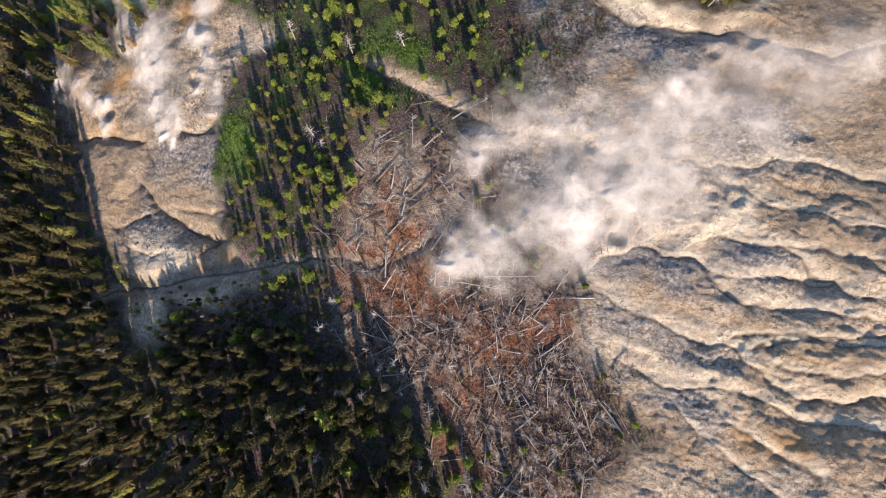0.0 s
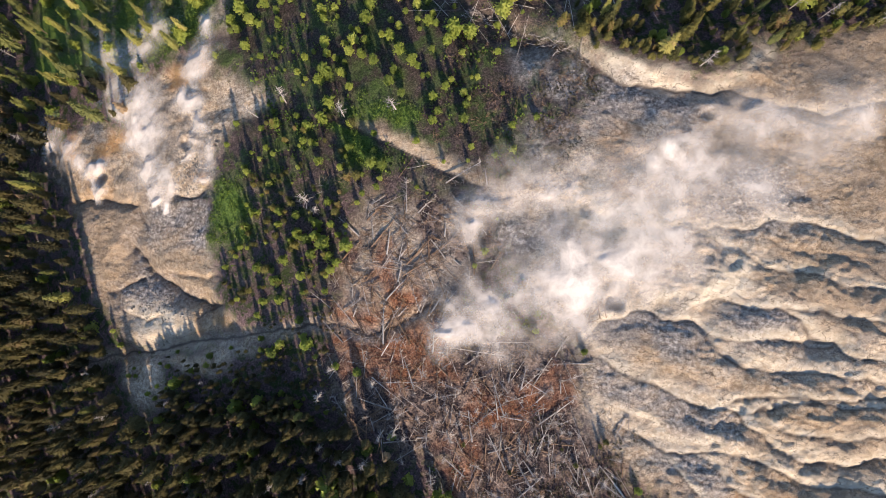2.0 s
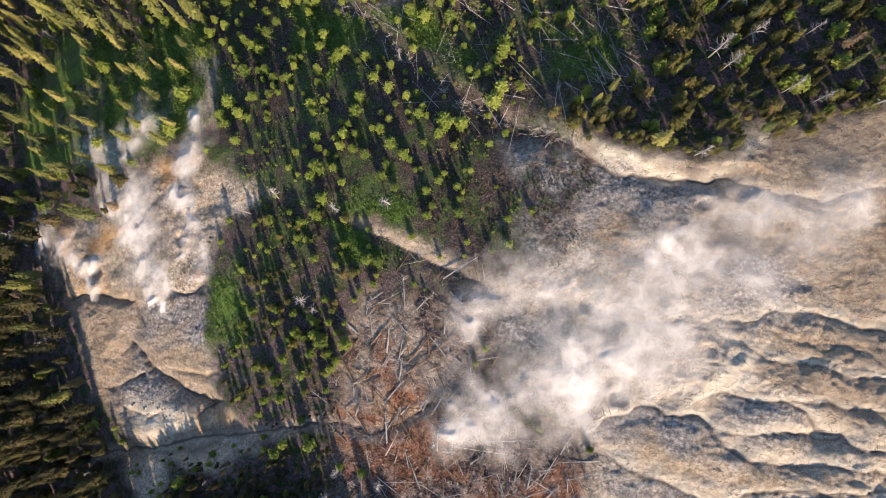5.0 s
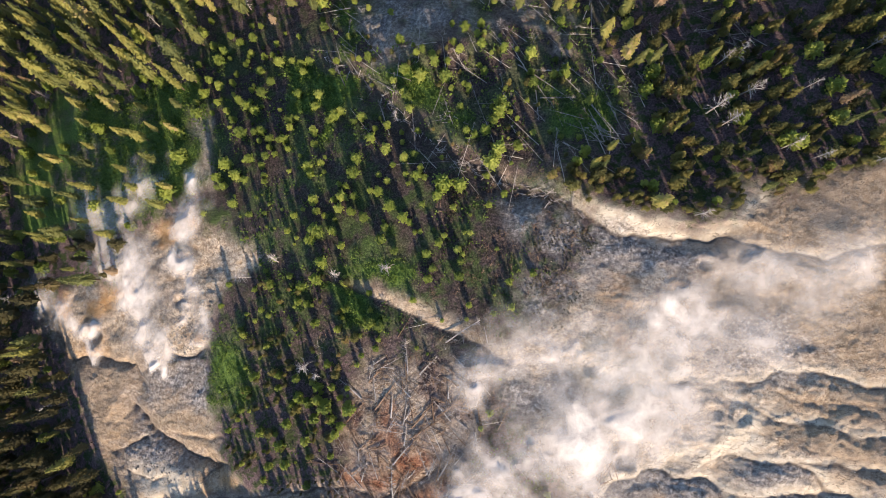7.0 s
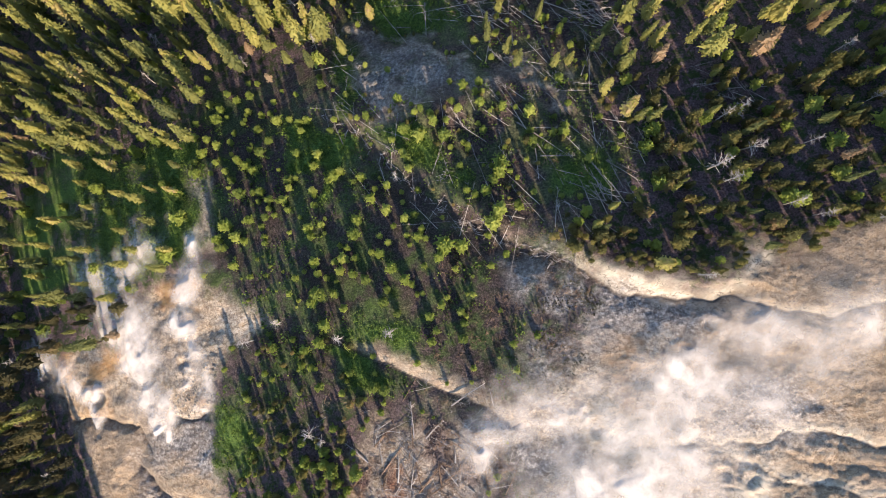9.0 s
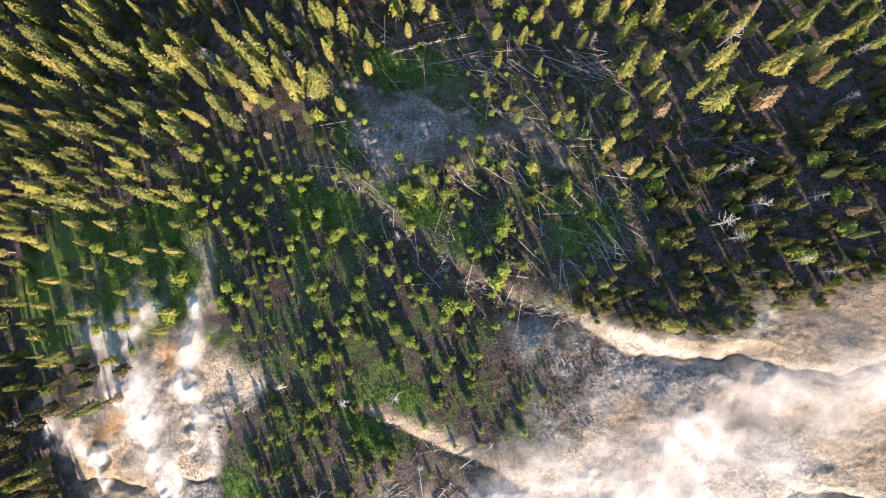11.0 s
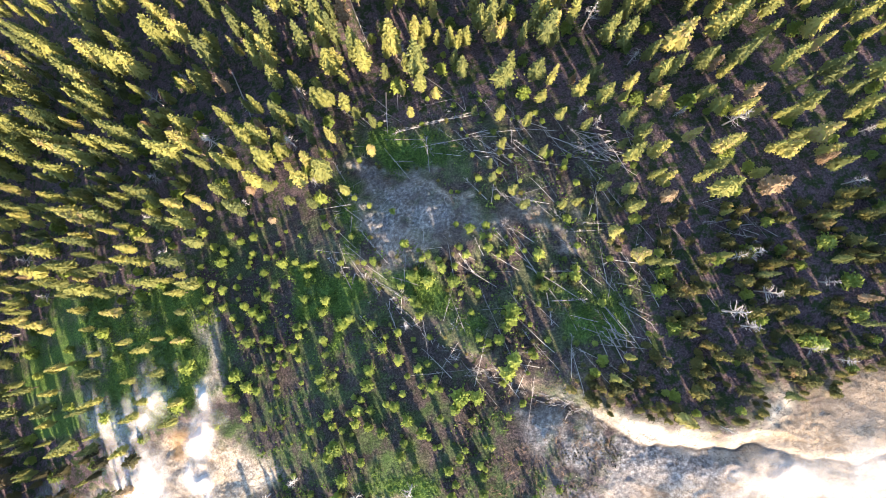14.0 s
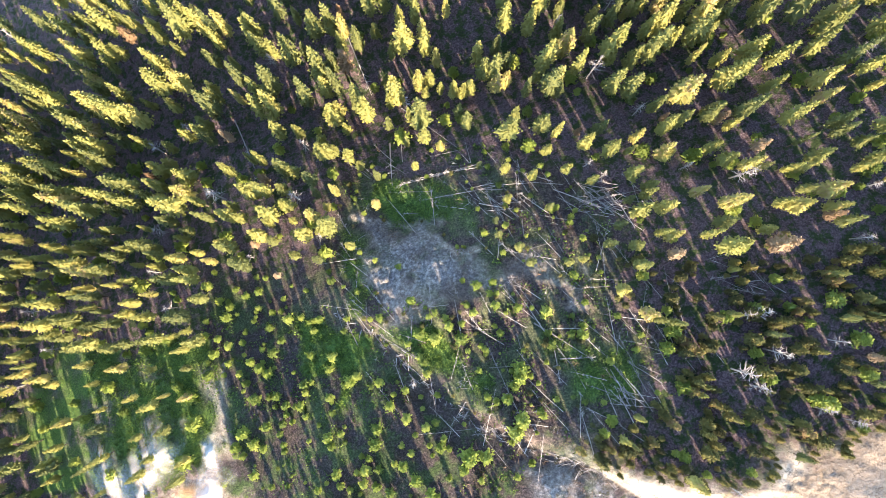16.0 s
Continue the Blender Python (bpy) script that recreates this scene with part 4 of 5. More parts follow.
TALL_NORTH = [(-11.2, 115.4, 46), (-13.9, 112.9, 18), (-15.5, 107.9, 34), (-9.8, 103.8, 34), (-2.3, 117.1, 34), (-3.6, 111.6, 24),
    (18.2, 115.0, 26), (22.8, 113.3, 26), (27.6, 110.5, 36), (21.8, 107.1, 32), (29.0, 103.7, 22), (18.8, 103.1, 24),
    (18.7, 100.4, 30), (22.0, 97.3, 24), (23.3, 94.0, 30), (38.1, 107.4, 32), (30.3, 92.9, 24), (32.9, 92.9, 24),
    (37.9, 94.9, 40), (42.6, 93.5, 30), (41.4, 81.4, 44), (45.2, 79.2, 36), (38.3, 86.3, 34), (2.9, 137.8, 40),
    (10.4, 133.7, 22), (13.7, 133.5, 34), (19.4, 132.0, 44), (4.8, 123.1, 24), (11.4, 120.8, 22), (5.6, 117.8, 26),
    (-5.7, 120.4, 22), (-10.6, 124.8, 40)]
TALL_SOUTH = [(-19.5, -24.0, 60), (-23.5, -29.5, 36), (-12.1, -26.1, 34), (-5.1, -22.4, 26), (0.2, -25.3, 36), (-23.9, 2.5, 36),
    (-31.2, 0.9, 34), (-14.2, -2.7, 24), (-18.4, -1.7, 24), (-12.6, -16.9, 26), (-7.9, -14.7, 20), (-35.4, -13.6, 30),
    (-34.9, -16.3, 26), (-29.5, 2.5, 26), (-26.1, -9.1, 20), (3.1, -28.1, 24), (6.0, -30.9, 26), (4.1, -34.0, 28),
    (7.9, -34.6, 22), (2.1, -25.2, 20), (9.8, -29.6, 18), (12.7, -32.3, 18), (15.5, -28.3, 16), (21.9, -31.7, 14)]
SNAGS = ([(-1.9, 75.4), (-5.8, 46.6), (-15.9, 46.1), (-27.8, 50.0), (-33.8, 47.6), (57.6, 77.8), (59.4, 77.6), (60.5, 71.5),
    (-21.9, 28.1), (-23.4, 29.9)]
    + [(-17.4, -19.2), (-30.8, -23.6), (-35.0, -27.7), (-74.0, -3.8), (-12.6, -18.9), (6.0, -33.8), (-2.3, -34.5),
    (-6.9, -12.7), (-21.7, -6.9), (-11.0, -4.7), (2.1, -13.4), (-18.4, -2.2)])
for group in (YOUNG_WEST, YOUNG_MID, YOUNG_SOUTH, YOUNG_CREEK, YOUNG_NORTH, YOUNG_EAST):
    for px, py, wide in group:
        plant("young_pine", px, py, wide / 11 / 2.4)
for px, py, wide in TALL_SOUTH:
    plant("young_pine", px, py, wide / 27)
for px, py, wide in TALL_NORTH:
    plant("pine_tree", px, py, 0.32 + 0.0095 * wide)
x, y, u = scatter((-16, -50), (50, 32), 3.0, 6)
for px, py, a in zip(x, y, inside(x, y, FELLED)):
    if a > 0.5 and py < 12 and rng.random() < (0.75 if py < -7 else 0.45):
        plant("dead_tree", px, py, (0.26 if py < -7 else 0.16) + 0.36 * rng.random(), 0.35 if py < -7 else 0.6)
    elif a > 0.5 and py < -14 and rng.random() < 0.5:
        plant("bushy_pine", px, py, 0.2 + 0.2 * rng.random())
for px, py in SNAGS:
    plant("dead_tree", px, py, 0.6 + 0.3 * rng.random(), 0.1)

x, y, u = scatter((-120, -64), (112, 178), 4.15, 1)
open_ground = np.maximum(badland(x, y), union(x, y, [PIT_NORTH, PIT_SOUTH, PALE_PATCH, SHADE_BANK, FELLED, SCARP] + NO_FOREST, rough=1.0))
meadow, south_of = inside(x, y, GRASS[2]), inside(x, y + 11.0, GRASS[2])
for px, py, chance, free, green, below in zip(x, y, u, open_ground, meadow, south_of):
    if free < 0.4 and not (green > 0.4 and rng.random() < 0.55) and not (py < 11 and px < 12):
        kind = "pine_tree" if chance < 0.9 else "dry_pine" if chance < 0.918 else "dead_tree" if chance < 0.975 else "young_pine"
        if rng.random() < (0.3 if py > 118 else 0.25 if px > 18 and py > 85 else 0):
            continue
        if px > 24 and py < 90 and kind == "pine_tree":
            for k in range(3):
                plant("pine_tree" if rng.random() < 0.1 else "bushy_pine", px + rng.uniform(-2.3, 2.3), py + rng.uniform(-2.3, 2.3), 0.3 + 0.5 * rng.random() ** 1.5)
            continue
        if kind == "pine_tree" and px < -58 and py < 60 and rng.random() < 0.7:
            kind = "shaded_pine"
        plant(kind, px, py, (0.55 + 0.5 * rng.random() ** 1.3) * (0.7 if below > 0.4 or green > 0.4 else 1.25 if py > 118 else 1))
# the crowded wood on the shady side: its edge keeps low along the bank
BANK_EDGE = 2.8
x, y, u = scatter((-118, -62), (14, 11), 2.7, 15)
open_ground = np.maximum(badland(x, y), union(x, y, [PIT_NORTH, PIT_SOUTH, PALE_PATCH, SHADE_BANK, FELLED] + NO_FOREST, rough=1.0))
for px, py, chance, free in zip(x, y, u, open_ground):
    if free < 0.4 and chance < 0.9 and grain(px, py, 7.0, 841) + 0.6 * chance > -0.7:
        kind = "shaded_pine" if chance < 0.84 else "dry_pine" if chance < 0.85 else "dead_tree" if chance < 0.885 else "pine_tree"
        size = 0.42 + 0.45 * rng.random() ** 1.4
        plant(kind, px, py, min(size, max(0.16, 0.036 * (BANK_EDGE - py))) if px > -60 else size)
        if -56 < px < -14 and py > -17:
            plant("shaded_pine", px + 1.35, py + rng.uniform(-0.8, 0.8), min(0.55, max(0.16, 0.036 * (BANK_EDGE - py))))
x, y, u = scatter((-105, -45), (105, 140), 6.5, 3)
open_ground = np.maximum(badland(x, y), union(x, y, [PIT_NORTH, PIT_SOUTH, PALE_PATCH, SHADE_BANK, FELLED, SCARP] + NO_FOREST, rough=1.0))
for px, py, chance, free in zip(x, y, u, open_ground):
    if free < 0.4 and chance < 0.6:
        plant("young_pine", px, py, 0.6 + 0.9 * rng.random())
x, y, u = scatter((-70, -40), (75, 130), 3.4, 2)
young = union(x, y, NO_FOREST, rough=1.0) * (1 - union(x, y, GRASS + [PIT_NORTH, PIT_SOUTH, SCARP, FELLED])) * (1 - badland(x, y))
for px, py, chance, a in zip(x, y, u, young):
    if a > 0.5 and chance < 0.48:
        plant("young_pine", px, py, 0.28 + 0.4 * rng.random())

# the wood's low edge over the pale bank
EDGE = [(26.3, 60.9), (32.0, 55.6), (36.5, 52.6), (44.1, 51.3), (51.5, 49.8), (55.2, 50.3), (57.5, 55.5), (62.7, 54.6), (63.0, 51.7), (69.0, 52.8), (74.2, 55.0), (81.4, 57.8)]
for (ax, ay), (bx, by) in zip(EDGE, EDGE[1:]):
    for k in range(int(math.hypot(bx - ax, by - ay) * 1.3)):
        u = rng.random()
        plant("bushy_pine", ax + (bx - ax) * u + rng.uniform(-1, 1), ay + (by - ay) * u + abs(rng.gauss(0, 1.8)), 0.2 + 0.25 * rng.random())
# low growth up to the shady creek, the shade put into its colour
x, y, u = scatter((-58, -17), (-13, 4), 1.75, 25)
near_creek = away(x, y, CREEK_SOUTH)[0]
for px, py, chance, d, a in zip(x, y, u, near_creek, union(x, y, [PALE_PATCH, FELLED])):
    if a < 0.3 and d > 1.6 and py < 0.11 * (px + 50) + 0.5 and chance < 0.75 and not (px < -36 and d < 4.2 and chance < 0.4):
        plant("shaded_pine", px, py, 0.14 + 0.03 * min(d, 6) * rng.random())
# dim low growth between the windfall
x, y, u = scatter((-10, 60), (50, 120), 2.9, 23)
for px, py, chance, a in zip(x, y, u, union(x, y, [CLEARING]) * (1 - union(x, y, GRASS + [SCARP, BADLAND_NORTH]))):
    if a > 0.5 and chance < 0.5:
        plant("bushy_pine" if chance < 0.3 else "young_pine", px, py, (0.16 + 0.3 * rng.random() ** 2) * (1 if chance < 0.3 else 1.8))
for px, py, size in [(63.7, 114.6, 0.8), (54.7, 117.0, 0.55), (-26.1, 101.0, 0.42), (76.6, 92.5, 0.75), (-30.2, 108.3, 0.55), (-88.2, 131.2, 0.6)]:
    plant("dry_pine", px, py, size)
# low crowded growth east of the southern pit
x, y, u = scatter((-44, 6), (-12, 46), 2.3, 21)
for px, py, chance, a in zip(x, y, u, union(x, y, [YOUNG]) * (1 - union(x, y, GRASS + [PIT_NORTH, PIT_SOUTH, FELLED]))):
    if a > 0.5 and chance < (0.62 if py < 30 else 0.25):
        plant("bushy_pine" if chance < 0.42 else "young_pine", px, py, (0.26 + 0.26 * rng.random()) * (1 if chance < 0.42 else 1.9))


def place(name, near=300):
    """The trees nearest the middle of the walk as things, the rest joined in one thing."""
    kind = KINDS[name]
    spots = sorted(kind["spots"], key=lambda s: math.hypot(s[0] - 2, (s[1] - 55) * 0.8))
    protos = []
    for parts in kind["variants"]:
        protos.append([(p, mesh_of(name + "_" + p, v, f, m, False), m) for p, v, f, m in parts])
    zs = height(np.array([s[0] for s in spots]), np.array([s[1] for s in spots]))
    for s, z in zip(spots[:near], zs[:near]):
        top = tagged(new(name), kind["label"], kind["category"], kind["group"])
        top.matrix_basis = Matrix.Translation((s[0], s[1], z)) @ Euler((s[4], s[5], s[3])).to_matrix().to_4x4() @ Matrix.Diagonal((s[2], s[2], s[2], 1))
        for p, me, m in protos[s[6]]:
            ob = new(p, me)
            ob.parent = top
    if len(spots) > near:
        bits, tints = {}, {}
        for i, (s, z) in enumerate(zip(spots[near:], zs[near:])):
            rot = np.array(Euler((s[4], s[5], s[3])).to_matrix())
            for p, v, f, m in kind["variants"][s[6]]:
                bits.setdefault(p, (m, []))[1].append((v * s[2] @ rot.T + np.array((s[0], s[1], z)), f))
                tints.setdefault(p, []).append(np.full(len(v), (i * 0.618) % 1))
        top = tagged(new(name + "_wood"), kind["label"], kind["category"], kind="stuff")
        for p, (m, list_of) in bits.items():
            v, f = join(list_of)
            ob = new(p + "s", mesh_of(name + "_" + p + "s", v, f, m, False, {"tint": np.concatenate(tints[p])}))
            ob.parent = top
            tagged(ob, kind="stuff")


for kind_name in KINDS:
    place(kind_name)


# ---- fallen timber ----
def log_of(seed, long, thick, stubs):
    """A lying trunk and its broken branches."""
    r = random.Random(seed)
    a = np.array([0.0, -long / 2, 0.0])
    mid = np.array([r.uniform(-0.15, 0.15), 0.0, 0.0])
    b = np.array([0.0, long / 2, 0.0])
    stem = [rod(a, mid, thick, thick * 0.8, 6), rod(mid, b, thick * 0.8, thick * 0.35, 6)]
    bits = []
    for k in range(stubs):
        s = r.uniform(-0.1, 0.48) * long
        ang = r.uniform(0, 6.28)
        reach = r.uniform(0.5, 1.5)
        tip = np.array([math.cos(ang) * reach, s + r.uniform(0.1, 0.6), abs(math.sin(ang)) * reach * 0.8 + 0.05])
        bits.append(rod((0, s, 0), tip, 0.06, 0.02, 3))
    return join(stem), join(bits)


LOGS = {"fallen_log": ("grey weathered fallen log on bare soil", DEADWOOD), "brown_log": ("brown fallen log with broken branches", BROWNWOOD)}


def lay_logs(name, spots, near):
    label, mat = LOGS[name]
    shapes = [log_of(700 + k, 7.0, 0.17, (2, 8, 18, 30)[k % 4]) for k in range(8)]
    protos = [(mesh_of(name, *stem, mat), mesh_of(name + "_branches", *twig, mat)) for stem, twig in shapes]
    bits, tints = [], []
    for i, (lx, ly, turn, long, fat) in enumerate(spots):
        dx, dy = -math.sin(turn) * long / 2, math.cos(turn) * long / 2
        za, zm, zb = height(np.array([lx - dx, lx, lx + dx]), np.array([ly - dy, ly, ly + dy]))
        slope = math.atan2(zb - za, long)
        lift = max(zm, (za + zb) / 2) + 0.12 + 0.3 * ((i * 0.37) % 1)
        m = Matrix.Translation((lx, ly, lift)) @ Euler((slope, 0, turn)).to_matrix().to_4x4() @ Euler((0, (i * 2.4) % 6.28 if i % 4 == 0 else 0, 0)).to_matrix().to_4x4() @ Matrix.Diagonal((fat, long / 7.0, fat, 1))
        k = i % len(shapes)
        if i < near:
            ob = tagged(new(name, protos[k][0]), label, "log", "fallen logs")
            ob.matrix_basis = m
            tagged(new("brush", protos[k][1]), kind="stuff").parent = ob
        else:
            v, f = join(shapes[k])
            mm = np.array(m)
            bits.append((v @ mm[:3, :3].T + mm[:3, 3], f))
            tints.append(np.full(len(v), (i * 0.618) % 1))
    if bits:
        v, f = join(bits)
        tagged(new(name + "_tangle", mesh_of(name + "_tangle", v, f, mat)), label, "log", kind="stuff")


x, y, u = scatter((-30, -60), (62, 130), 1.55, 5)
felled = union(x, y, [FELLED], soft=6.0, rough=4.0)
north = union(x, y, NO_FOREST[1:2] + [[(33.4, 105.5), (49.4, 104.5), (51.5, 74.8), (43.1, 61.3), (23.2, 61.3)]], soft=2.0) * (1 - union(x, y, [SCARP]) * 0.7)
grey_logs, brown_logs = [], []
for px, py, chance, a, b in zip(x, y, u, felled, north):
    turn = rng.choice((-0.25, 0.1, 0.5, -0.8, 1.2)) + rng.gauss(0, 0.35)
    if chance < (0.58 if py > 4 else 0.42) * a ** 1.3:
        (grey_logs if rng.random() < (0.4 if py > 4 else 0.58) else brown_logs).append((px, py, turn, rng.uniform(1.8, 8.0), 0.3 + 0.75 * rng.random() ** 2))
    elif b > 0.5 and chance < 0.13:
        grey_logs.append((px, py, rng.choice((0.5, 0.6, 1.45, -0.2)) + rng.gauss(0, 0.2), rng.uniform(4, 11), rng.uniform(0.22, 0.48)))
# the long trunks that catch the eye
for (ax, ay), (bx, by) in zip([(-1.7, -8.1), (4.8, 1.4), (-11.5, -3.8), (8.8, 2.4), (-3.0, 16.6), (0.1, 4.5), (-8.3, 5.7), (10.3, -3.2), (6.3, -12.9),
    (-13.7, -23.1), (-3.0, -4.8), (18.2, -9.6), (13.3, -22.8), (8.4, 16.8), (22.0, -8.6)], [(4.8, -6.6), (13.3, -0.1), (-5.1, -9.0), (19.2, 2.4), (-8.4, 17.9), (8.3, 6.5), (-10.5, 2.5), (5.3, -4.7), (13.3, -7.7),
    (-0.9, -15.2), (-10.4, -4.9), (19.1, -14.6), (19.1, -21.0), (12.4, 17.2), (17.2, -17.6)]):
    grey_logs.insert(0, ((ax + bx) / 2, (ay + by) / 2, math.atan2(-(bx - ax), by - ay), math.hypot(bx - ax, by - ay), 0.55))
for (ax, ay), (bx, by) in zip([(4.3, 133.3), (18.7, 116.0), (25.3, 75.6), (16.5, 107.8), (31.1, 107.7), (24.7, 77.3), (34.6, 79.8), (16.0, 86.2),
    (37.0, 73.2)], [(15.9, 119.2), (0.8, 114.9), (31.9, 74.8), (25.3, 104.2), (44.6, 98.5), (24.4, 71.2), (37.0, 75.2), (20.5, 82.2),
    (42.3, 68.3)]):
    grey_logs.insert(0, ((ax + bx) / 2, (ay + by) / 2, math.atan2(-(bx - ax), by - ay), math.hypot(bx - ax, by - ay), 0.55))
# windfall in heaps, and lone trunks in the light
for hx, hy, count, wide, way in [(40.0, 103.2, 34, 2.6, 1.1), (35.6, 68.2, 20, 2.5, 0.7), (42.4, 75.2, 16, 3.2, 0.6), (21.2, 108.4, 18, 3.0, 0.9), (61.8, 84.7, 16, 3.0, 1.2)]:
    for k in range(count):
        grey_logs.append((hx + rng.gauss(0, wide), hy + rng.gauss(0, wide * 0.7), way + rng.gauss(0, 0.45), rng.uniform(3, 7), rng.uniform(0.25, 0.5)))
for (ax, ay), (bx, by) in [((-34.1, 140.3), (-28.4, 121.6)), ((-4.3, 152.8), (-1.1, 137.5)), ((1.1, 125.4), (0.1, 114.9)), ((22.0, 82.9), (30.1, 75.4))]:
    grey_logs.insert(0, ((ax + bx) / 2, (ay + by) / 2, math.atan2(-(bx - ax), by - ay), math.hypot(bx - ax, by - ay), 0.9))
for k in range(14):
    brown_logs.insert(0, (27.3 + rng.gauss(0, 1.5), 7.6 + rng.gauss(0, 1.2), rng.uniform(-1.5, 1.5), rng.uniform(1.5, 4.5), rng.uniform(0.4, 0.8)))
# driftwood along the creek
for k in range(120):
    i = rng.randrange(8)
    (ax, ay), (bx, by), u = CREEK_NORTH[i], CREEK_NORTH[i + 1], rng.random()
    grey_logs.append((ax + (bx - ax) * u + rng.gauss(0, 0.7), ay + (by - ay) * u + rng.gauss(0, 0.7), math.atan2(-(bx - ax), by - ay) + rng.gauss(0, 0.6), rng.uniform(0.8, 2.8), rng.uniform(0.25, 0.6)))
lay_logs("fallen_log", grey_logs, 260)
lay_logs("brown_log", brown_logs, 280)


# ---- ground cover ----
def strew(name, label, category, spots, shapes, mat, low, high, sink=0.0):
    """Many small shapes joined in one thing."""
    xs, ys = np.array([s[0] for s in spots]), np.array([s[1] for s in spots])
    zs = height(xs, ys)
    r = random.Random(len(spots))
    bits, tints = [], []
    for sx, sy, sz in zip(xs, ys, zs):
        v, f = r.choice(shapes)
        a, k = r.random() * 6.28, r.uniform(low, high)
        c, s = math.cos(a) * k, math.sin(a) * k
        bits.append((np.stack([v[:, 0] * c - v[:, 1] * s + sx, v[:, 0] * s + v[:, 1] * c + sy, v[:, 2] * k + sz - sink], 1), f))
        tints.append(np.full(len(v), r.random()))
    v, f = join(bits)
    tagged(new(name, mesh_of(name, v, f, mat, False, {"tint": np.concatenate(tints)})), label, category, kind="stuff")


def clump(seed, count, wide, tall):
    r = random.Random(seed)
    bits = []
    for k in range(count):
        a, d = r.random() * 6.28, wide * math.sqrt(r.random())
        bits.append(tuft(np.array([math.cos(a) * d, math.sin(a) * d, tall * r.uniform(0.2, 0.5)]), (math.cos(a) * 0.6, math.sin(a) * 0.6, 1), tall * r.uniform(0.7, 1.3), wide * 0.3, r))
    return join(bits)


def twigs(seed, count, wide):
    r = random.Random(seed)
    bits = []
    for k in range(count):
        a, d, t = r.random() * 6.28, wide * r.random(), r.random() * 6.28
        long = r.uniform(0.4, 1.3)
        p = np.array([math.cos(a) * d, math.sin(a) * d, r.uniform(0.03, 0.3)])
        bits.append(rod(p, p + np.array([math.cos(t) * long, math.sin(t) * long, r.uniform(-0.05, 0.45)]), 0.035, 0.012, 3))
    return join(bits)


def stone(seed):
    r = random.Random(seed)
    v = np.array([(1, 0, 0), (0, 1, 0), (-1, 0, 0), (0, -1, 0), (0, 0, 0.8), (0, 0, -0.6)], float) * np.array([[r.uniform(0.6, 1.2)] for _ in range(6)])
    return v, np.array([(0, 1, 4), (1, 2, 4), (2, 3, 4), (3, 0, 4), (1, 0, 5), (2, 1, 5), (3, 2, 5), (0, 3, 5)])


x, y, u = scatter((-75, -45), (75, 135), 0.62, 11)
lush = union(x, y, GRASS, soft=1.5, rough=2.5) * (0.85 + 0.6 * fbm(x, y, 5.0, 3, 801))
strew("grass", "green grass and ferns on damp ground", "grass", [(a, b) for a, b, c, d in zip(x, y, u, lush) if d > 0.35 and c < 0.75], [clump(900 + k, 5, 0.35, 0.4) for k in range(5)], GREENERY, 0.7, 1.5)
x, y, u = scatter((-75, -45), (75, 135), 1.25, 12)
patchy = union(x, y, NO_FOREST, soft=2.0) * (1 - badland(x, y)) * (1 - union(x, y, [FELLED, SCARP, PIT_NORTH, PIT_SOUTH])) * (fbm(x, y, 9.0, 3, 601) > np.where(y < 34, 0.45, -0.05))
strew("undergrowth", "low green undergrowth between young pines", "undergrowth", [(a, b) for a, b, c, d in zip(x, y, u, patchy) if d > 0.4 and c < 0.5], [clump(920 + k, 5, 0.4, 0.35) for k in range(5)], GREENERY, 0.5, 2.2)
grey_side = union(x, y, SCRUBLAND, soft=3.0, rough=4.0)
strew("scrub", "low dark scrub on grey ground", "scrub", [(a, b) for a, b, c, d in zip(x, y, u, grey_side) if c < 0.75 * d * (0.75 + fbm(a, b, 6.0, 3, 831))], [clump(940 + k, 9, 0.75, 0.3) for k in range(5)], SCRUB, 0.3, 1.3)
dry_at = union(x, y, SCRUBLAND[:2], soft=3.0, rough=4.0)
strew("dry_brush", "bare grey-purple brush on ashy ground", "brush", [(a, b) for a, b, c, d in zip(x, y, u, dry_at) if c > 1 - 0.4 * d * (0.8 + fbm(a, b, 5.0, 3, 835))], [twigs(990 + k, 9, 0.7) for k in range(5)], BROWNWOOD, 0.5, 1.2)
litter_at = np.maximum(union(x, y, [FELLED], soft=6.0, rough=4.0), 0.2 * union(x, y, NO_FOREST[1:2], soft=2.0))
strew("brushwood", "grey broken twigs and branches on the soil", "brushwood", [(a, b) for a, b, c, d in zip(x, y, u, litter_at) if c < 0.18 * d], [twigs(960 + k, 7, 0.9) for k in range(6)], DEADWOOD, 0.6, 1.5)
strew("brown_brushwood", "brown broken twigs and bark on the soil", "brushwood", [(a, b) for a, b, c, d in zip(x, y, u, litter_at) if 0.18 * d < c < 0.38 * d], [twigs(980 + k, 9, 0.9) for k in range(6)], BROWNWOOD, 0.6, 1.6)
x, y, u = scatter((-85, -50), (92, 66), 0.95, 13)
stony = np.maximum(badland(x, y) * np.clip((x - 10) / 35, 0.25, 1), union(x, y, [PIT_NORTH, PIT_SOUTH])) * (0.1 + 1.5 * np.clip(fbm(x, y, 10.0, 4, 701), 0, 1))
strew("stones", "small pale stones on eroded ground", "stones", [(a, b) for a, b, c, d in zip(x, y, u, stony) if c < d], [stone(k) for k in range(6)], STONE, 0.06, 0.2, 0.05)


rubble_at = union(x, y, RUBBLE_GROUND, soft=1.5, rough=2.0)
strew("rubble", "dark grey rubble on steaming ground", "rubble", [(a + dx, b + dy) for a, b, c, d in zip(x, y, u, rubble_at) for dx, dy in ((0, 0), (0.5, 0.3)) if c < 0.8 * d], [stone(20 + k) for k in range(6)], BASALT, 0.1, 0.42, 0.05)


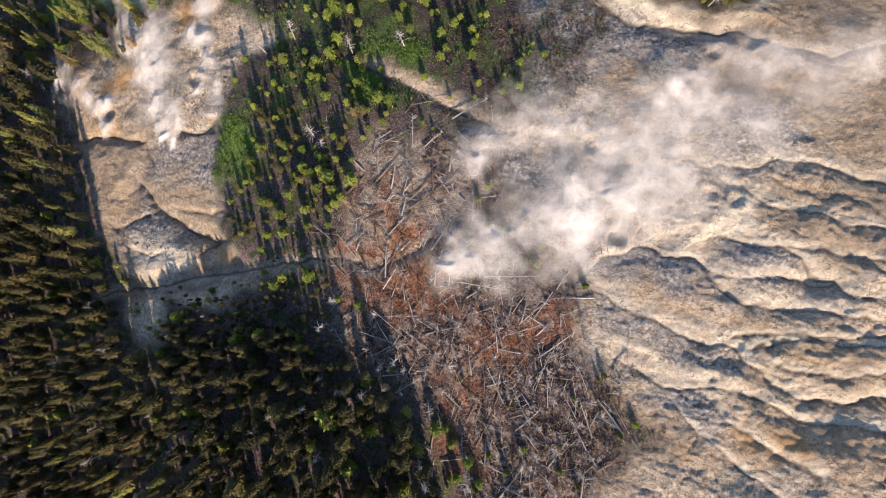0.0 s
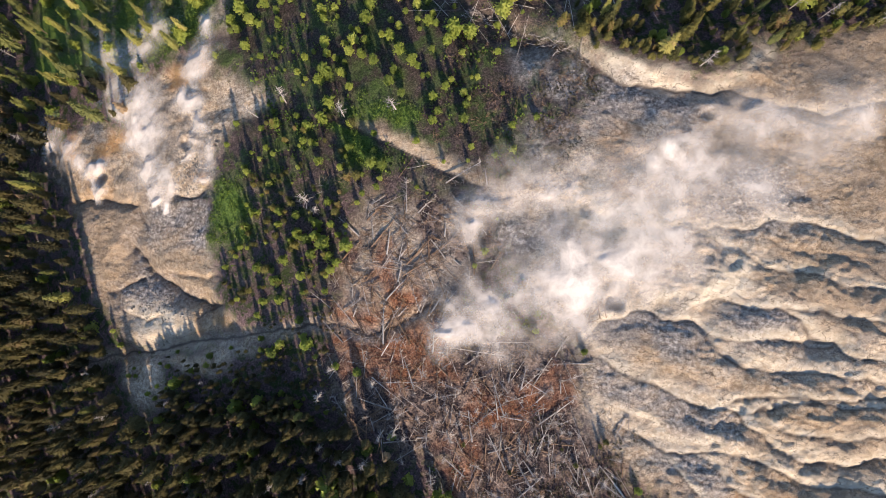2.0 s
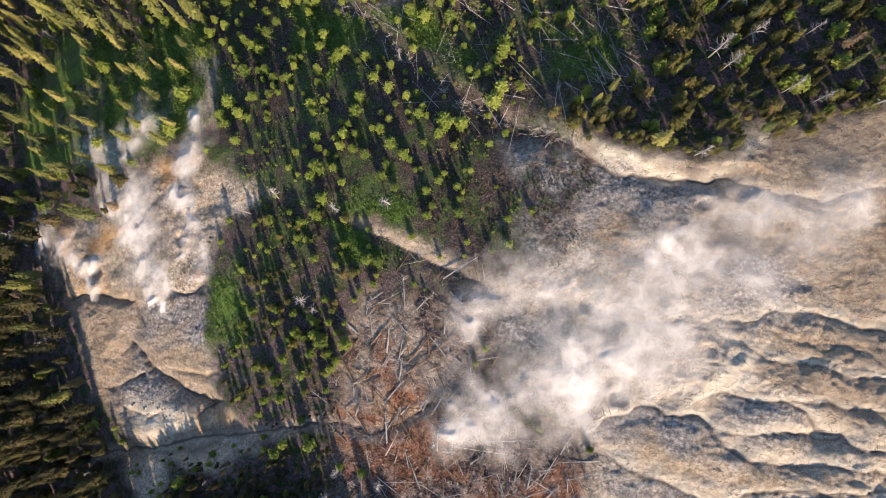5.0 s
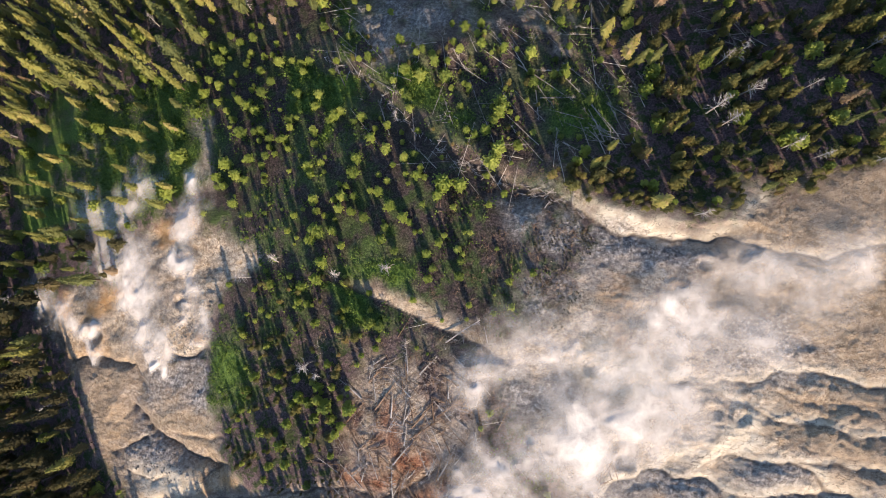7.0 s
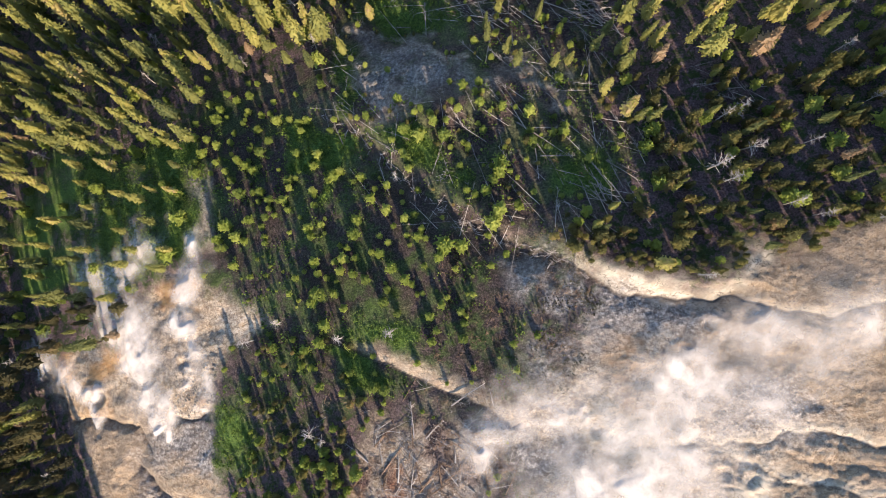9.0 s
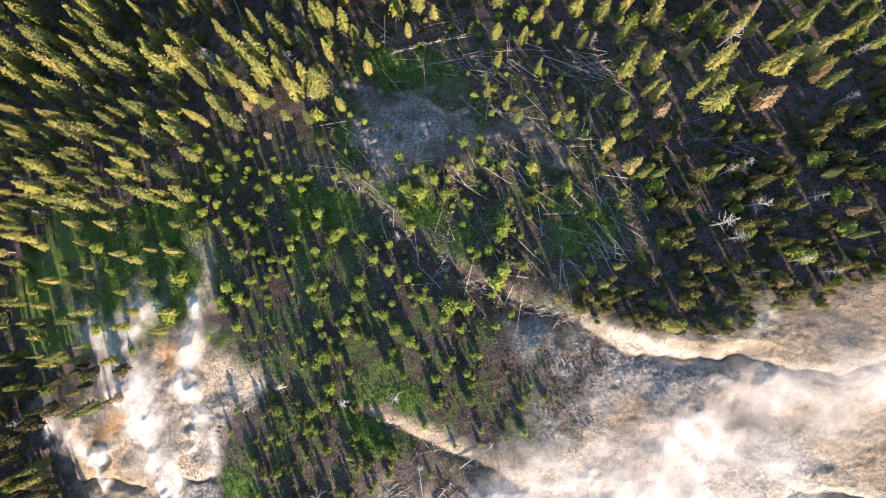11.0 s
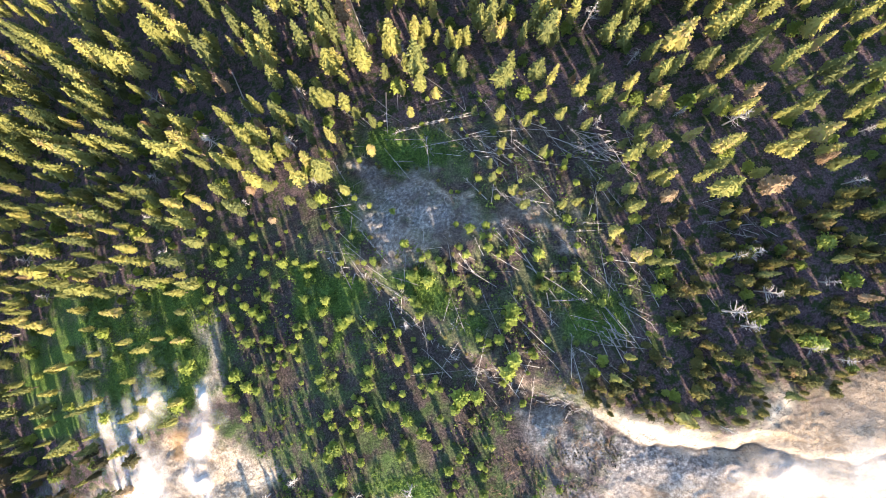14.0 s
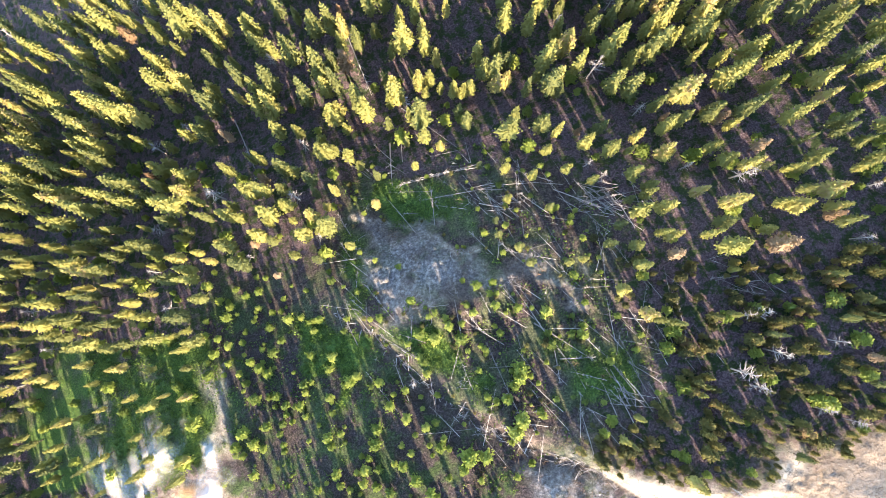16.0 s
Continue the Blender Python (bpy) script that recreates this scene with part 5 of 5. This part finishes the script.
# ---- steam ----
def steam(puffs, thick, tall=2.2, layers=2, cell=0.4):
    """Steam: two veils over rows of puffs (x, y, radius, strength), thin at the edge."""
    xs = [p[0] for p in puffs]
    ys = [p[1] for p in puffs]
    reach = max(p[2] for p in puffs) * 1.8
    gx, gy = np.arange(min(xs) - reach, max(xs) + reach, cell), np.arange(min(ys) - reach, max(ys) + reach, cell)
    x, y = [a.ravel() for a in np.meshgrid(gx, gy)]
    floor_z = base(x, y) + 0.8 * fbm(x, y, 24.0, 2, 11) + 1.6
    bits, dense = [], []
    for k in range(layers):
        xw, yw = x + 2.8 * fbm(x, y, 7.0, 6, 300 + 9 * k), y + 2.8 * fbm(x, y, 6.0, 6, 400 + 9 * k)
        field, power = np.zeros(len(x)), np.zeros(len(x))
        for px, py, r, strength in puffs:
            near = np.clip(1 - np.hypot(xw - px, yw - py) / (r * 1.75), 0, 1)
            near = near * near * (3 - 2 * near)
            field, power = np.maximum(field, near), np.maximum(power, near * strength)
        puffy = np.clip(0.85 + 0.7 * fbm(xw, yw, 5.5, 6, 500 + k), 0.06, 1.7)
        z = floor_z + 0.5 + tall * (k + 0.6) / layers * field * (0.85 + 0.15 * fbm(x, y, 7.0, 1, 520))
        bits.append((np.stack([x, y, z], 1), sheet(len(gx), len(gy))))
        dense.append(np.clip(thick * power * puffy, 0, 0.92))
    v, f = join(bits)
    dense = np.concatenate(dense)
    f = f[dense[f].max(1) > 0.006]
    me = mesh_of("steam", v, f, STEAM, True, {"dense": dense})
    tagged(new("steam_plume", me), "white steam drifting from hot vents", "steam", "steam plumes", "stuff")


def along(puffs, strength):
    return [(*p, strength) for p in puffs]


steam(along([(40.2, 18.5, 5.4), (33.4, 15.9, 6.1), (25.6, 12.8, 6.6), (17.7, 10.1, 6.0), (10.7, 7.3, 4.9), (4.5, 4.9, 3.7)], 0.85)
      + along([(45.1, 32.1, 5.9), (39.0, 27.5, 6.5), (32.3, 26.9, 5.7), (24.7, 29.3, 5.0), (17.9, 29.7, 4.9), (11.7, 26.0, 4.3),
    (6.4, 22.2, 3.1)], 0.72)
      + along([(72.8, 40.2, 5.2), (66.7, 35.6, 5.3), (61.3, 36.0, 4.8), (56.2, 40.4, 3.9), (50.6, 40.3, 2.7)], 0.5)
      + along([(53.8, 29.6, 5.8), (45.7, 24.6, 6.8), (35.1, 21.7, 6.9), (25.1, 17.6, 6.0), (62.3, 36.4, 5.8), (72.0, 39.2, 5.7)], 0.42), 0.85)
steam(along([(-69.5, 36.5, 1.7), (-72.7, 40.6, 2.2), (-77.8, 45.6, 2.9), (-84.0, 50.4, 3.2)], 0.9)
      + along([(-54.9, 31.6, 1.5), (-56.0, 35.2, 2.2), (-58.0, 40.0, 3.1), (-60.0, 46.4, 4.0), (-61.5, 53.0, 4.4)], 1.0)
      + along([(-64.0, 59.9, 4.6), (-69.0, 65.0, 4.4), (-60.0, 66.2, 3.8), (-56.0, 70.5, 3.2)], 0.45)
      + along([(-47.0, 38.1, 1.3), (-46.4, 41.8, 1.7), (-47.1, 46.8, 2.2), (-48.4, 52.7, 2.6), (-46.4, 60.0, 2.7), (-43.5, 66.0, 2.4)], 0.75), 0.95)
